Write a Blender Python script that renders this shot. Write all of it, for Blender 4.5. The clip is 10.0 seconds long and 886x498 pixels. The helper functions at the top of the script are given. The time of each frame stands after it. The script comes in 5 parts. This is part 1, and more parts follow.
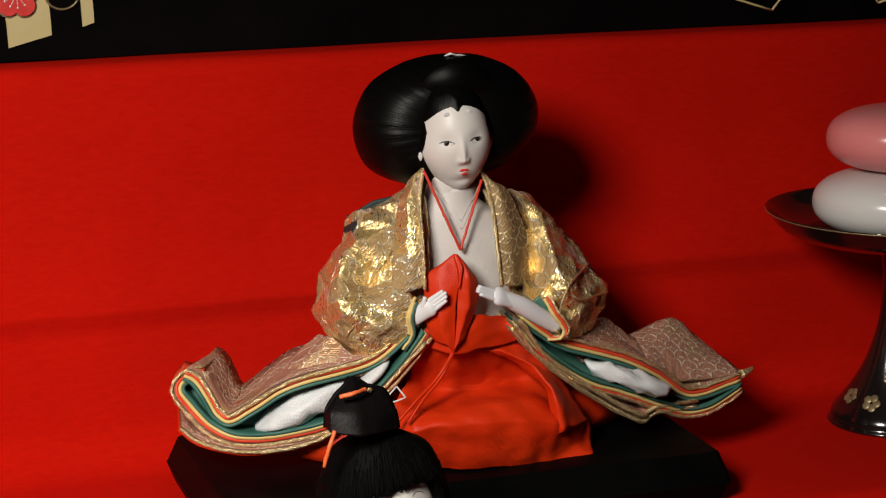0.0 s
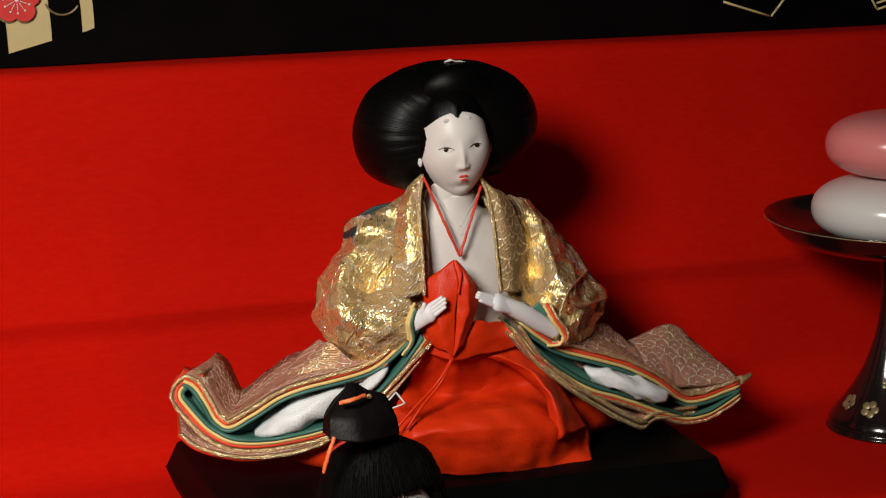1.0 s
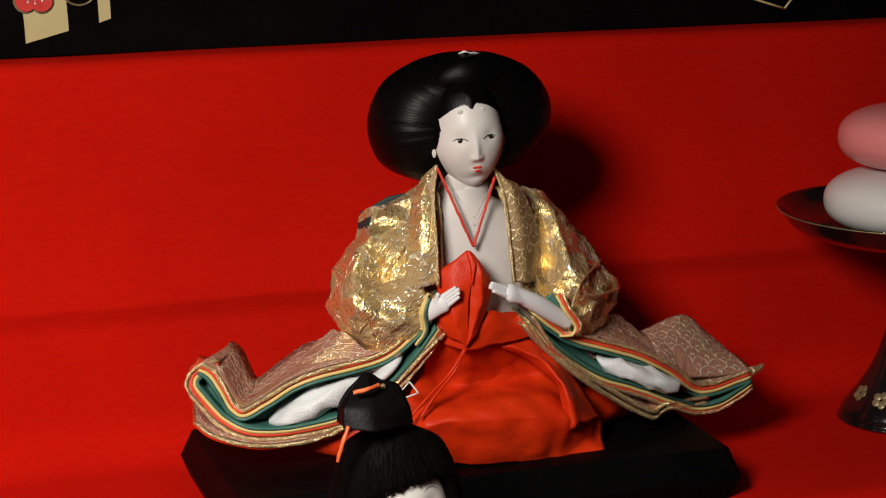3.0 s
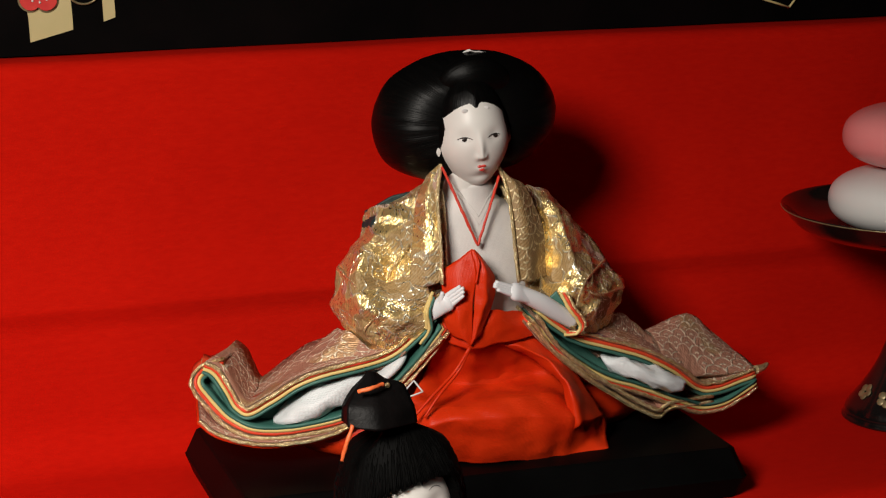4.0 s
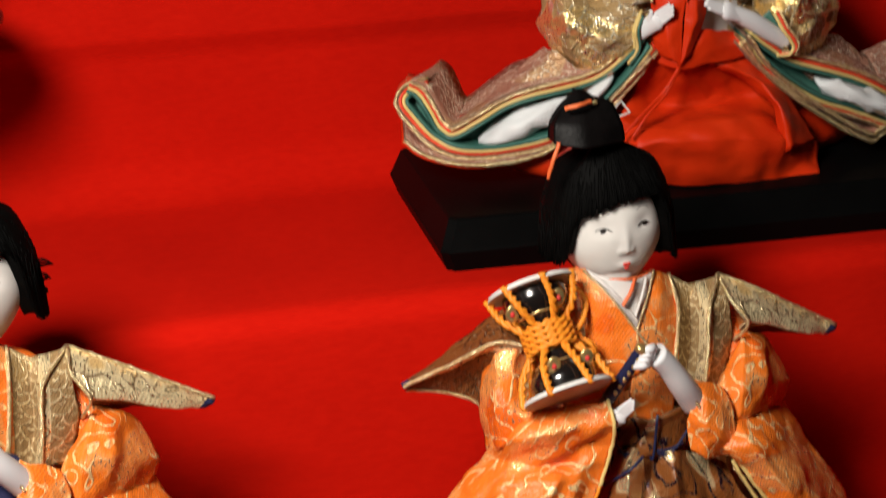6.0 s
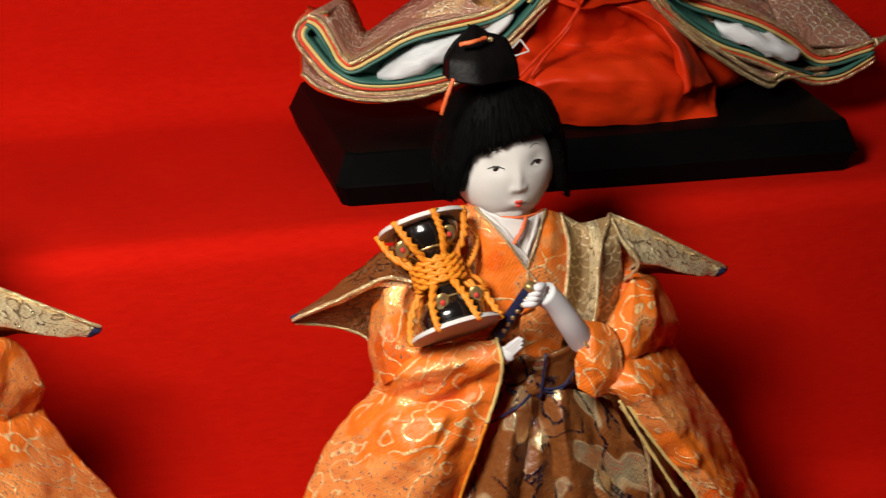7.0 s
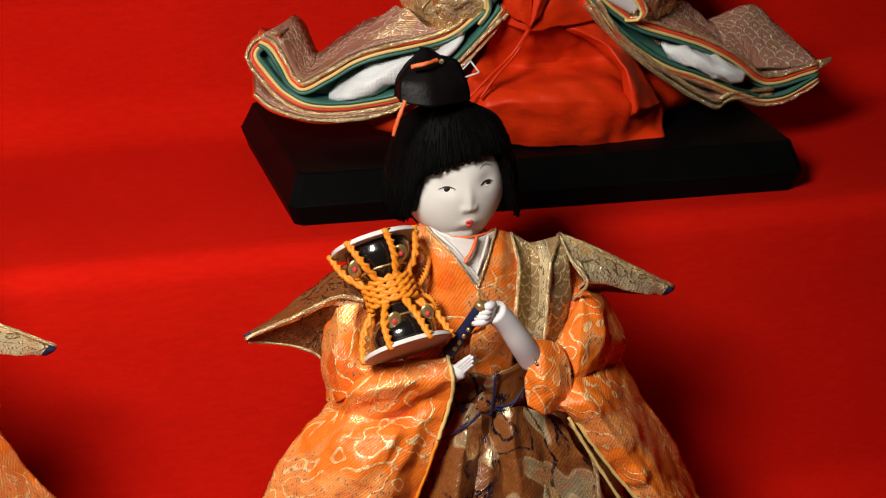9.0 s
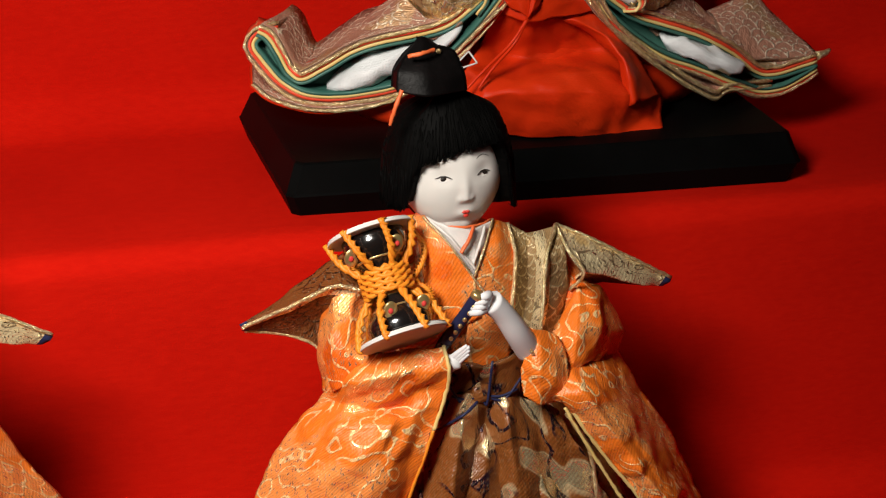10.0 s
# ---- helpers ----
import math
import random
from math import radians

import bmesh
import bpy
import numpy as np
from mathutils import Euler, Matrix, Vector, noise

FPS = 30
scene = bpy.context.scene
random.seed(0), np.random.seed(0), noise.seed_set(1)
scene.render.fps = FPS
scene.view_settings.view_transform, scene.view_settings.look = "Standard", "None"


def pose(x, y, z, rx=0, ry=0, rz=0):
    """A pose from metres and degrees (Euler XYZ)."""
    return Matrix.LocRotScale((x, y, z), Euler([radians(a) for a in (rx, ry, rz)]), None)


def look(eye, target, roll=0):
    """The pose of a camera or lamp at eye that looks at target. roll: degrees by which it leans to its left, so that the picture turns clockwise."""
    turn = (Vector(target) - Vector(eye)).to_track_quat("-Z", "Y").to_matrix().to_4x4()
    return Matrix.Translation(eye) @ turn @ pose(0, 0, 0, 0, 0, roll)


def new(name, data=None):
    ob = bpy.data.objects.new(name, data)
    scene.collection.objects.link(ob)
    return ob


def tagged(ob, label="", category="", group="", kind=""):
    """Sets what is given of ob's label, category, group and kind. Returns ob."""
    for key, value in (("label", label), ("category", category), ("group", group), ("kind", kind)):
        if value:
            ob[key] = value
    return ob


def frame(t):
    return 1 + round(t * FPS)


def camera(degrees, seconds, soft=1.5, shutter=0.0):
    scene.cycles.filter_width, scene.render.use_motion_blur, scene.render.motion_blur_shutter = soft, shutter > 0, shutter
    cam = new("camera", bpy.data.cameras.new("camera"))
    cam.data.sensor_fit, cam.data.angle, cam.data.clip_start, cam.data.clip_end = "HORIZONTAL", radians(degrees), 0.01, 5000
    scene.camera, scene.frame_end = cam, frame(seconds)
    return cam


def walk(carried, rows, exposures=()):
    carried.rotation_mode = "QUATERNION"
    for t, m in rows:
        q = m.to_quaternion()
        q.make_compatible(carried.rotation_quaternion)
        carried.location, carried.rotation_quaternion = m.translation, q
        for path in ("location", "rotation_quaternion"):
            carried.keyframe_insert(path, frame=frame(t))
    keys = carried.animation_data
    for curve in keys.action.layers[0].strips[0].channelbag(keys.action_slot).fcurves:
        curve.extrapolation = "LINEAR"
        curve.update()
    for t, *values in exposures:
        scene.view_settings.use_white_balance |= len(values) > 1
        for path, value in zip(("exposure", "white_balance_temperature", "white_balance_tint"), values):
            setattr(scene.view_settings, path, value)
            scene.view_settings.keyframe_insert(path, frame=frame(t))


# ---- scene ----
# camera and its walk
cam = camera(24.0, 10.0, soft=1.2, shutter=0.45)
PATH = [
    (0.0, pose(-0.0000, -0.0000, 0.3967, 77.64, 0, -20.07) @ pose(0, 0, 0, 0, 0, -0.48)),
    (0.5, pose(0.0000, 0.0020, 0.3968, 77.50, 0, -19.96) @ pose(0, 0, 0, 0, 0, -0.35)),
    (1.0, pose(-0.0008, -0.0009, 0.3985, 77.73, 0, -20.11) @ pose(0, 0, 0, 0, 0, -0.38)),
    (1.5, pose(-0.0027, -0.0042, 0.3999, 77.65, 0, -19.98) @ pose(0, 0, 0, 0, 0, -0.24)),
    (2.0, pose(-0.0043, -0.0060, 0.4005, 77.45, 0, -19.81) @ pose(0, 0, 0, 0, 0, -0.29)),
    (2.5, pose(-0.0038, -0.0067, 0.4011, 77.41, 0, -19.81) @ pose(0, 0, 0, 0, 0, -0.25)),
    (4.0, pose(-0.0033, -0.0065, 0.4017, 77.35, 0, -19.62) @ pose(0, 0, 0, 0, 0, -0.27)),
    (4.5, pose(-0.0025, -0.0060, 0.4024, 76.49, 0, -19.14) @ pose(0, 0, 0, 0, 0, -0.40)),
    (4.7, pose(-0.0037, -0.0023, 0.4053, 75.26, 0, -18.02) @ pose(0, 0, 0, 0, 0, -0.61)),
    (4.8, pose(-0.0039, 0.0007, 0.4053, 74.88, 0, -17.18) @ pose(0, 0, 0, 0, 0, -0.54)),
    (5.0, pose(-0.0046, 0.0027, 0.4024, 74.42, 0, -15.37) @ pose(0, 0, 0, 0, 0, -0.82)),
    (5.2, pose(-0.0064, 0.0063, 0.4014, 74.13, 0, -13.60) @ pose(0, 0, 0, 0, 0, -0.96)),
    (5.5, pose(-0.0074, 0.0080, 0.3986, 73.04, 0, -12.75) @ pose(0, 0, 0, 0, 0, -0.79)),
    (5.7, pose(-0.0064, 0.0086, 0.3950, 71.96, 0, -13.58) @ pose(0, 0, 0, 0, 0, -0.59)),
    (5.8, pose(-0.0042, 0.0076, 0.3914, 71.45, 0, -13.74) @ pose(0, 0, 0, 0, 0, -0.91)),
    (6.0, pose(-0.0017, 0.0067, 0.3887, 70.20, 0, -13.74) @ pose(0, 0, 0, 0, 0, -1.49)),
    (6.2, pose(0.0028, 0.0050, 0.3854, 69.59, 0, -13.59) @ pose(0, 0, 0, 0, 0, -1.96)),
    (7.3, pose(0.0117, 0.0048, 0.3853, 68.45, 0, -17.08) @ pose(0, 0, 0, 0, 0, 1.57)),
    (7.5, pose(0.0129, 0.0049, 0.3861, 68.44, 0, -17.44) @ pose(0, 0, 0, 0, 0, 1.59)),
    (8.0, pose(0.0108, 0.0064, 0.3883, 68.57, 0, -17.63) @ pose(0, 0, 0, 0, 0, 1.48)),
    (8.5, pose(0.0102, 0.0041, 0.3898, 68.80, 0, -17.60) @ pose(0, 0, 0, 0, 0, 1.33)),
    (9.0, pose(0.0050, -0.0055, 0.3910, 69.04, 0, -17.70) @ pose(0, 0, 0, 0, 0, 1.23)),
    (9.5, pose(0.0069, -0.0039, 0.3912, 68.87, 0, -18.04) @ pose(0, 0, 0, 0, 0, 1.28)),
    (10.0, pose(0.0079, -0.0068, 0.3894, 68.86, 0, -17.61) @ pose(0, 0, 0, 0, 0, 1.35)),
]
walk(cam, PATH)

# ---- light ----
world = bpy.data.worlds.new("room_air")
scene.world = world
world.use_nodes = True
world.node_tree.nodes["Background"].inputs[0].default_value = (1.0, 0.86, 0.72, 1)
world.node_tree.nodes["Background"].inputs[1].default_value = 0.0025
lamp = bpy.data.lights.new("room_lamp", "AREA")
lamp.shape, lamp.size, lamp.energy, lamp.color = "DISK", 0.28, 5.6, (1.0, 0.93, 0.84)
lamp.spread = radians(108)
new("room_lamp", lamp).matrix_world = look((-0.24, 0.30, 0.63), (0.17, 0.98, -0.09))


# ---- materials ----
def rgb(c):
    return (c[0], c[1], c[2], 1.0)


def base_mat(name, rough=0.6, metal=0.0, spec=0.5):
    m = bpy.data.materials.new(name)
    m.use_nodes = True
    nt = m.node_tree
    b = nt.nodes["Principled BSDF"]
    b.inputs["Roughness"].default_value = rough
    b.inputs["Metallic"].default_value = metal
    b.inputs["Specular IOR Level"].default_value = spec
    tc = nt.nodes.new("ShaderNodeTexCoord")
    return m, nt, b, tc.outputs["Object"]


def add_noise(nt, vec, scale, detail=3.0, stretch=None):
    if stretch:
        mp = nt.nodes.new("ShaderNodeMapping")
        mp.inputs["Scale"].default_value = stretch
        nt.links.new(vec, mp.inputs["Vector"])
        vec = mp.outputs[0]
    n = nt.nodes.new("ShaderNodeTexNoise")
    n.inputs["Scale"].default_value = scale
    n.inputs["Detail"].default_value = detail
    nt.links.new(vec, n.inputs["Vector"])
    return n.outputs["Fac"]


def ramp(nt, fac, lo, hi, c0=(0, 0, 0), c1=(1, 1, 1)):
    r = nt.nodes.new("ShaderNodeValToRGB")
    r.color_ramp.elements[0].position, r.color_ramp.elements[1].position = lo, hi
    r.color_ramp.elements[0].color, r.color_ramp.elements[1].color = rgb(c0), rgb(c1)
    nt.links.new(fac, r.inputs[0])
    return r.outputs[0]


def mix(nt, fac, a, b):
    n = nt.nodes.new("ShaderNodeMix")
    n.data_type = "RGBA"
    nt.links.new(fac, n.inputs[0])
    for sock, v in ((n.inputs[6], a), (n.inputs[7], b)):
        if isinstance(v, tuple):
            sock.default_value = rgb(v)
        else:
            nt.links.new(v, sock)
    return n.outputs[2]


def math_node(nt, op, a, b=None):
    n = nt.nodes.new("ShaderNodeMath")
    n.operation = op
    for i, v in enumerate((a, b)):
        if v is None:
            continue
        if isinstance(v, (int, float)):
            n.inputs[i].default_value = v
        else:
            nt.links.new(v, n.inputs[i])
    return n.outputs[0]


def bump(nt, b, height, strength, dist):
    n = nt.nodes.new("ShaderNodeBump")
    n.inputs["Strength"].default_value = strength
    n.inputs["Distance"].default_value = dist
    nt.links.new(height, n.inputs["Height"])
    nt.links.new(n.outputs[0], b.inputs["Normal"])


def plain(name, c, c2, rough=0.6, spec=0.5, scale=120, fine=900, strength=0.15, dist=0.0006, metal=0.0, coat=0.0):
    """A surface with two tones at one scale and a grain at a finer one."""
    m, nt, b, v = base_mat(name, rough, metal, spec)
    big = add_noise(nt, v, scale)
    small = add_noise(nt, v, fine, 2.0)
    col = mix(nt, ramp(nt, big, 0.35, 0.68), c, c2)
    nt.links.new(col, b.inputs["Base Color"])
    bump(nt, b, small, strength, dist)
    b.inputs["Coat Weight"].default_value = coat
    return m


def weave(nt, v, count):
    """Fine crossing threads, as a height."""
    outs = []
    for axis in ("X", "Z"):
        w = nt.nodes.new("ShaderNodeTexWave")
        w.wave_type, w.bands_direction = "BANDS", axis
        w.inputs["Scale"].default_value = count
        w.inputs["Distortion"].default_value = 1.2
        w.inputs["Detail"].default_value = 1.0
        nt.links.new(v, w.inputs["Vector"])
        outs.append(w.outputs["Fac"])
    return math_node(nt, "MULTIPLY", outs[0], outs[1])


def silk(name, c, c2, rough=0.45, count=420, relief=0.16, spec=0.3):
    m, nt, b, v = base_mat(name, rough, 0.0, spec)
    big = add_noise(nt, v, 45)
    nt.links.new(mix(nt, ramp(nt, big, 0.35, 0.65), c, c2), b.inputs["Base Color"])
    bump(nt, b, math_node(nt, "ADD", math_node(nt, "MULTIPLY", weave(nt, v, count), 0.5), add_noise(nt, v, 700, 2.0, (1.0, 1.0, 4.0))), relief, 0.0003)
    return m


def brocade(name, ground, gold, thread, patch, scale=95, gold_share=0.5, rough=0.3, patch_share=0.62, metal=0.75, line_w=0.5, spark=0.35, curls=1.1, scales=0.0, twill=300, relief=0.9, spec=0.3):
    """Woven figured cloth, laid along the sheet: a ground, metal-thread areas, scale arcs or scrolls, coloured motifs
    and foil flecks whose glint is painted into the colour.
    """
    m, nt, b, _ = base_mat(name, rough, 0.0, spec)
    v = nt.nodes["Texture Coordinate"].outputs["UV"]
    wob = nt.nodes.new("ShaderNodeTexNoise")
    wob.inputs["Scale"].default_value = scale * 0.7
    nt.links.new(v, wob.inputs["Vector"])
    sc = nt.nodes.new("ShaderNodeVectorMath")
    sc.operation = "SCALE"
    sc.inputs["Scale"].default_value = 0.008
    nt.links.new(wob.outputs["Color"], sc.inputs[0])
    warp = nt.nodes.new("ShaderNodeVectorMath")
    warp.operation = "ADD"
    nt.links.new(v, warp.inputs[0])
    nt.links.new(sc.outputs[0], warp.inputs[1])
    w = warp.outputs[0]
    area = add_noise(nt, w, scale * 0.5, 1.0)
    gold_area = ramp(nt, area, 1 - gold_share - 0.02, 1 - gold_share + 0.02)
    # scrolls: outlines of soft cells
    curl = add_noise(nt, w, scale * curls, 0.4)
    scroll = ramp(nt, math_node(nt, "SINE", math_node(nt, "MULTIPLY", curl, 26.0)), 0.78, 0.92)
    # overlapping scales: arcs about staggered centres
    sep = nt.nodes.new("ShaderNodeSeparateXYZ")
    nt.links.new(w, sep.inputs[0])
    row = math_node(nt, "MULTIPLY", sep.outputs[1], 170.0)
    shift = math_node(nt, "MULTIPLY", math_node(nt, "FLOOR", row), 0.5)
    col_ = math_node(nt, "ADD", math_node(nt, "MULTIPLY", sep.outputs[0], 95.0), shift)
    cx = math_node(nt, "SUBTRACT", math_node(nt, "FRACT", col_), 0.5)
    cy = math_node(nt, "MULTIPLY", math_node(nt, "FRACT", row), 0.55)
    dist = math_node(nt, "SQRT", math_node(nt, "ADD", math_node(nt, "MULTIPLY", cx, cx), math_node(nt, "MULTIPLY", cy, cy)))
    rings = ramp(nt, math_node(nt, "SINE", math_node(nt, "MULTIPLY", dist, 15.0)), 0.55, 0.85)
    which = ramp(nt, add_noise(nt, v, scale * 0.35, 0.5), 0.48 - 0.3 * (scales - 0.5), 0.50 - 0.3 * (scales - 0.5))
    arcs = math_node(nt, "ADD", math_node(nt, "MULTIPLY", scroll, math_node(nt, "SUBTRACT", 1.0, which)), math_node(nt, "MULTIPLY", rings, which)) if scales else scroll
    fade = ramp(nt, add_noise(nt, v, scale * 0.6, 1.0), 0.40, 0.46)
    lines = math_node(nt, "MULTIPLY", math_node(nt, "MULTIPLY", arcs, fade), line_w)
    lines = math_node(nt, "MULTIPLY", lines, ramp(nt, add_noise(nt, v, 520, 1.0, (1.0, 0.5, 1.0)), 0.40, 0.50, (0.25, 0.25, 0.25)))
    patches = ramp(nt, add_noise(nt, w, scale * 0.36, 1.0), patch_share, patch_share + 0.02)
    col = mix(nt, gold_area, ground, gold)
    col = mix(nt, patches, col, patch)
    col = mix(nt, lines, col, thread)
    # diagonal twill and single bright metal threads with their sparkle painted on
    tw = nt.nodes.new("ShaderNodeTexWave")
    tw.wave_type, tw.bands_direction = "BANDS", "DIAGONAL"
    tw.inputs["Scale"].default_value = twill
    tw.inputs["Distortion"].default_value = 0.8
    nt.links.new(v, tw.inputs["Vector"])
    thr = tw.outputs["Fac"]
    grain = add_noise(nt, v, 1000, 2.0, (1.0, 0.35, 1.0))
    glint_flecks = math_node(nt, "MULTIPLY", ramp(nt, grain, 0.57, 0.62), math_node(nt, "MAXIMUM", math_node(nt, "MAXIMUM", gold_area, lines), 0.12))
    # painted glints: the colour itself turns pale at the specks, wherever the lamp stands
    col = mix(nt, math_node(nt, "MULTIPLY", glint_flecks, 0.6 * spark), col, (1.0, 0.88, 0.60))
    shade = mix(nt, ramp(nt, thr, 0.1, 0.6), (0.84, 0.81, 0.77), (1.0, 1.0, 1.0))
    mul = nt.nodes.new("ShaderNodeMix")
    mul.data_type, mul.blend_type = "RGBA", "MULTIPLY"
    mul.inputs[0].default_value = 1.0
    nt.links.new(col, mul.inputs[6])
    nt.links.new(shade, mul.inputs[7])
    nt.links.new(mul.outputs[2], b.inputs["Base Color"])
    met = math_node(nt, "MULTIPLY", math_node(nt, "MAXIMUM", gold_area, lines), metal)
    met = math_node(nt, "MAXIMUM", math_node(nt, "MULTIPLY", met, math_node(nt, "SUBTRACT", 1.0, math_node(nt, "MULTIPLY", patches, 0.8))), math_node(nt, "MULTIPLY", glint_flecks, spark))
    nt.links.new(met, b.inputs["Metallic"])
    nt.links.new(math_node(nt, "SUBTRACT", rough + 0.20, math_node(nt, "MULTIPLY", met, 0.20)), b.inputs["Roughness"])
    h = math_node(nt, "ADD", math_node(nt, "MULTIPLY", lines, 0.8), math_node(nt, "MULTIPLY", thr, 0.16))
    h = math_node(nt, "ADD", h, math_node(nt, "MULTIPLY", grain, 0.8))
    h = math_node(nt, "ADD", h, math_node(nt, "MULTIPLY", add_noise(nt, v, 170, 1.5), 0.8 + 1.5 * metal))
    h = math_node(nt, "ADD", h, math_node(nt, "MULTIPLY", add_noise(nt, v, 420, 1.0), 0.4 + 0.5 * metal))
    bump(nt, b, h, relief, 0.0008)
    return m


def hair_mat(name, rough=0.32, spec=0.35):
    """Black combed fibre: fine strands along the sheet's length."""
    m, nt, b, _ = base_mat(name, rough, 0.0, spec)
    v = nt.nodes["Texture Coordinate"].outputs["UV"]
    fine = add_noise(nt, v, 300, 3.0, (6.0, 0.12, 1.0))
    locks = add_noise(nt, v, 90, 2.0, (2.0, 0.15, 1.0))
    nt.links.new(ramp(nt, fine, 0.3, 0.8, (0.0010, 0.0010, 0.0010), (0.0030, 0.0028, 0.0026)), b.inputs["Base Color"])
    nt.links.new(math_node(nt, "ADD", rough - 0.12, math_node(nt, "MULTIPLY", fine, 0.3)), b.inputs["Roughness"])
    bump(nt, b, math_node(nt, "ADD", fine, math_node(nt, "MULTIPLY", locks, 0.6)), 0.45, 0.0005)
    return m


def felt():
    m, nt, b, v = base_mat("red_felt", 0.9, 0.0, 0.06)
    big = add_noise(nt, v, 9, 4.0)
    mid = add_noise(nt, v, 260, 3.0, (0.5, 1.0, 1.6))
    nt.links.new(mix(nt, ramp(nt, big, 0.3, 0.7), mix(nt, ramp(nt, mid, 0.3, 0.7), (0.455, 0.005, 0.0012), (0.50, 0.006, 0.0015)), mix(nt, ramp(nt, mid, 0.3, 0.7), (0.51, 0.006, 0.0015), (0.555, 0.008, 0.002))), b.inputs["Base Color"])
    h = math_node(nt, "ADD", mid, math_node(nt, "MULTIPLY", add_noise(nt, v, 1600, 2.0), 0.7))
    bump(nt, b, h, 0.3, 0.0006)
    return m


RED_FELT = felt()
WHITE_SKIN = plain("gofun_white", (0.64, 0.615, 0.58), (0.68, 0.655, 0.62), 0.42, 0.4, 60, 700, 0.03, 0.0002)
WHITE_SKIN_COOL = plain("painted_white", (0.72, 0.72, 0.74), (0.76, 0.76, 0.77), 0.5, 0.35, 60, 700, 0.04, 0.0002)
HAIR = hair_mat("black_silk_hair", 0.36, 0.12)
HAIR_DULL = hair_mat("black_fibre_hair", 0.55, 0.035)
INK = plain("ink", (0.012, 0.009, 0.008), (0.02, 0.015, 0.012), 0.35, 0.5)
GREY_BROW = plain("grey_brow", (0.62, 0.60, 0.59), (0.66, 0.64, 0.63), 0.6, 0.3)
PAD_WHITE = silk("white_padding_silk", (0.66, 0.68, 0.69), (0.76, 0.78, 0.79), 0.4, relief=0.9, spec=0.4)
LIP = plain("lip_red", (0.55, 0.03, 0.02), (0.62, 0.05, 0.03), 0.35, 0.5)
WHITE_SILK = silk("white_figured_silk", (0.62, 0.59, 0.57), (0.70, 0.67, 0.64), 0.5, relief=0.3)
GOLD = brocade("gold_brocade", (0.38, 0.25, 0.11), (1.0, 0.75, 0.33), (1.0, 0.94, 0.74), (0.62, 0.42, 0.34), 88, 0.52, 0.27, 0.66, 0.80, 1.0, 1.0, 0.95, scales=0.5)
OLIVE_GOLD = brocade("olive_gold_band", (0.30, 0.19, 0.085), (0.40, 0.26, 0.11), (0.72, 0.58, 0.34), (0.32, 0.20, 0.10), 70, 0.4, 0.30, 0.8, 0.4, 0.9, 0.6, 1.3, scales=1.6, relief=0.7)
ROSE_GOLD = brocade("rose_brocade", (0.40, 0.19, 0.13), (0.50, 0.30, 0.16), (0.90, 0.78, 0.62), (0.14, 0.03, 0.05), 60, 0.42, 0.38, 0.66, 0.5, 0.9, 0.7, 1.2, scales=1.0)
GOLD_TRIM = plain("gold_braid", (0.70, 0.50, 0.22), (1.0, 0.84, 0.52), 0.30, 0.6, 500, 1400, 0.9, 0.0012, 0.75)
RED_SILK = silk("scarlet_silk", (0.55, 0.024, 0.003), (0.61, 0.032, 0.004), 0.40, relief=0.4, spec=0.22)
RED_LINING = silk("vermilion_lining", (0.66, 0.05, 0.02), (0.72, 0.08, 0.03), 0.45)
YELLOW_LINING = silk("straw_lining", (0.66, 0.48, 0.16), (0.72, 0.55, 0.22), 0.4)
GREEN_LINING = silk("sea_green_lining", (0.035, 0.115, 0.092), (0.06, 0.165, 0.13), 0.38)
RED_CORD = plain("red_cord", (0.60, 0.03, 0.015), (0.68, 0.05, 0.02), 0.5)
DARK_CLOTH = silk("dark_teal_cloth", (0.012, 0.025, 0.028), (0.02, 0.035, 0.035), 0.5)
ORANGE = brocade("orange_brocade", (0.86, 0.19, 0.016), (0.98, 0.33, 0.08), (1.0, 0.72, 0.34), (0.84, 0.14, 0.008), 60, 0.48, 0.22, 0.62, 0.22, 0.9, 0.8, 1.4, relief=0.5, spec=0.5)
BROWN = brocade("brown_gold_brocade", (0.22, 0.070, 0.015), (1.0, 0.80, 0.46), (0.008, 0.008, 0.035), (0.12, 0.038, 0.011), 56, 0.43, 0.20, 0.60, 0.78, 0.85, 0.5, 0.8, relief=0.55, spec=0.5)
WING_GOLD = brocade("pale_gold_brocade", (0.48, 0.31, 0.125), (1.0, 0.83, 0.50), (0.20, 0.11, 0.04), (0.90, 0.72, 0.42), 60, 0.70, 0.22, 0.74, 0.50, 0.8, 1.0, 1.6, relief=0.75, spec=0.6)
BROWN_LATTICE = brocade("brown_lattice_silk", (0.20, 0.065, 0.015), (0.27, 0.095, 0.025), (0.05, 0.02, 0.008), (0.22, 0.08, 0.02), 60, 0.4, 0.32, 0.7, 0.35, 0.9, 0.5, 1.4, scales=1.6)
NAVY = silk("navy_silk", (0.012, 0.014, 0.045), (0.02, 0.024, 0.07), 0.4)
ORANGE_CORD = plain("orange_cord", (0.72, 0.21, 0.012), (0.82, 0.29, 0.02), 0.5, 0.4, 300, 1200, 0.4, 0.0006)
VERMILION_CORD = plain("vermilion_cord", (0.70, 0.12, 0.03), (0.78, 0.17, 0.05), 0.5)
HAT_BLACK = plain("lacquered_cap", (0.0015, 0.0012, 0.0012), (0.004, 0.003, 0.003), 0.5, 0.15, 90, 600, 0.3, 0.0005)
LACQUER = plain("black_lacquer", (0.006, 0.005, 0.005), (0.012, 0.009, 0.008), 0.16, 0.6, 40, 500, 0.04, 0.0003, coat=0.4)
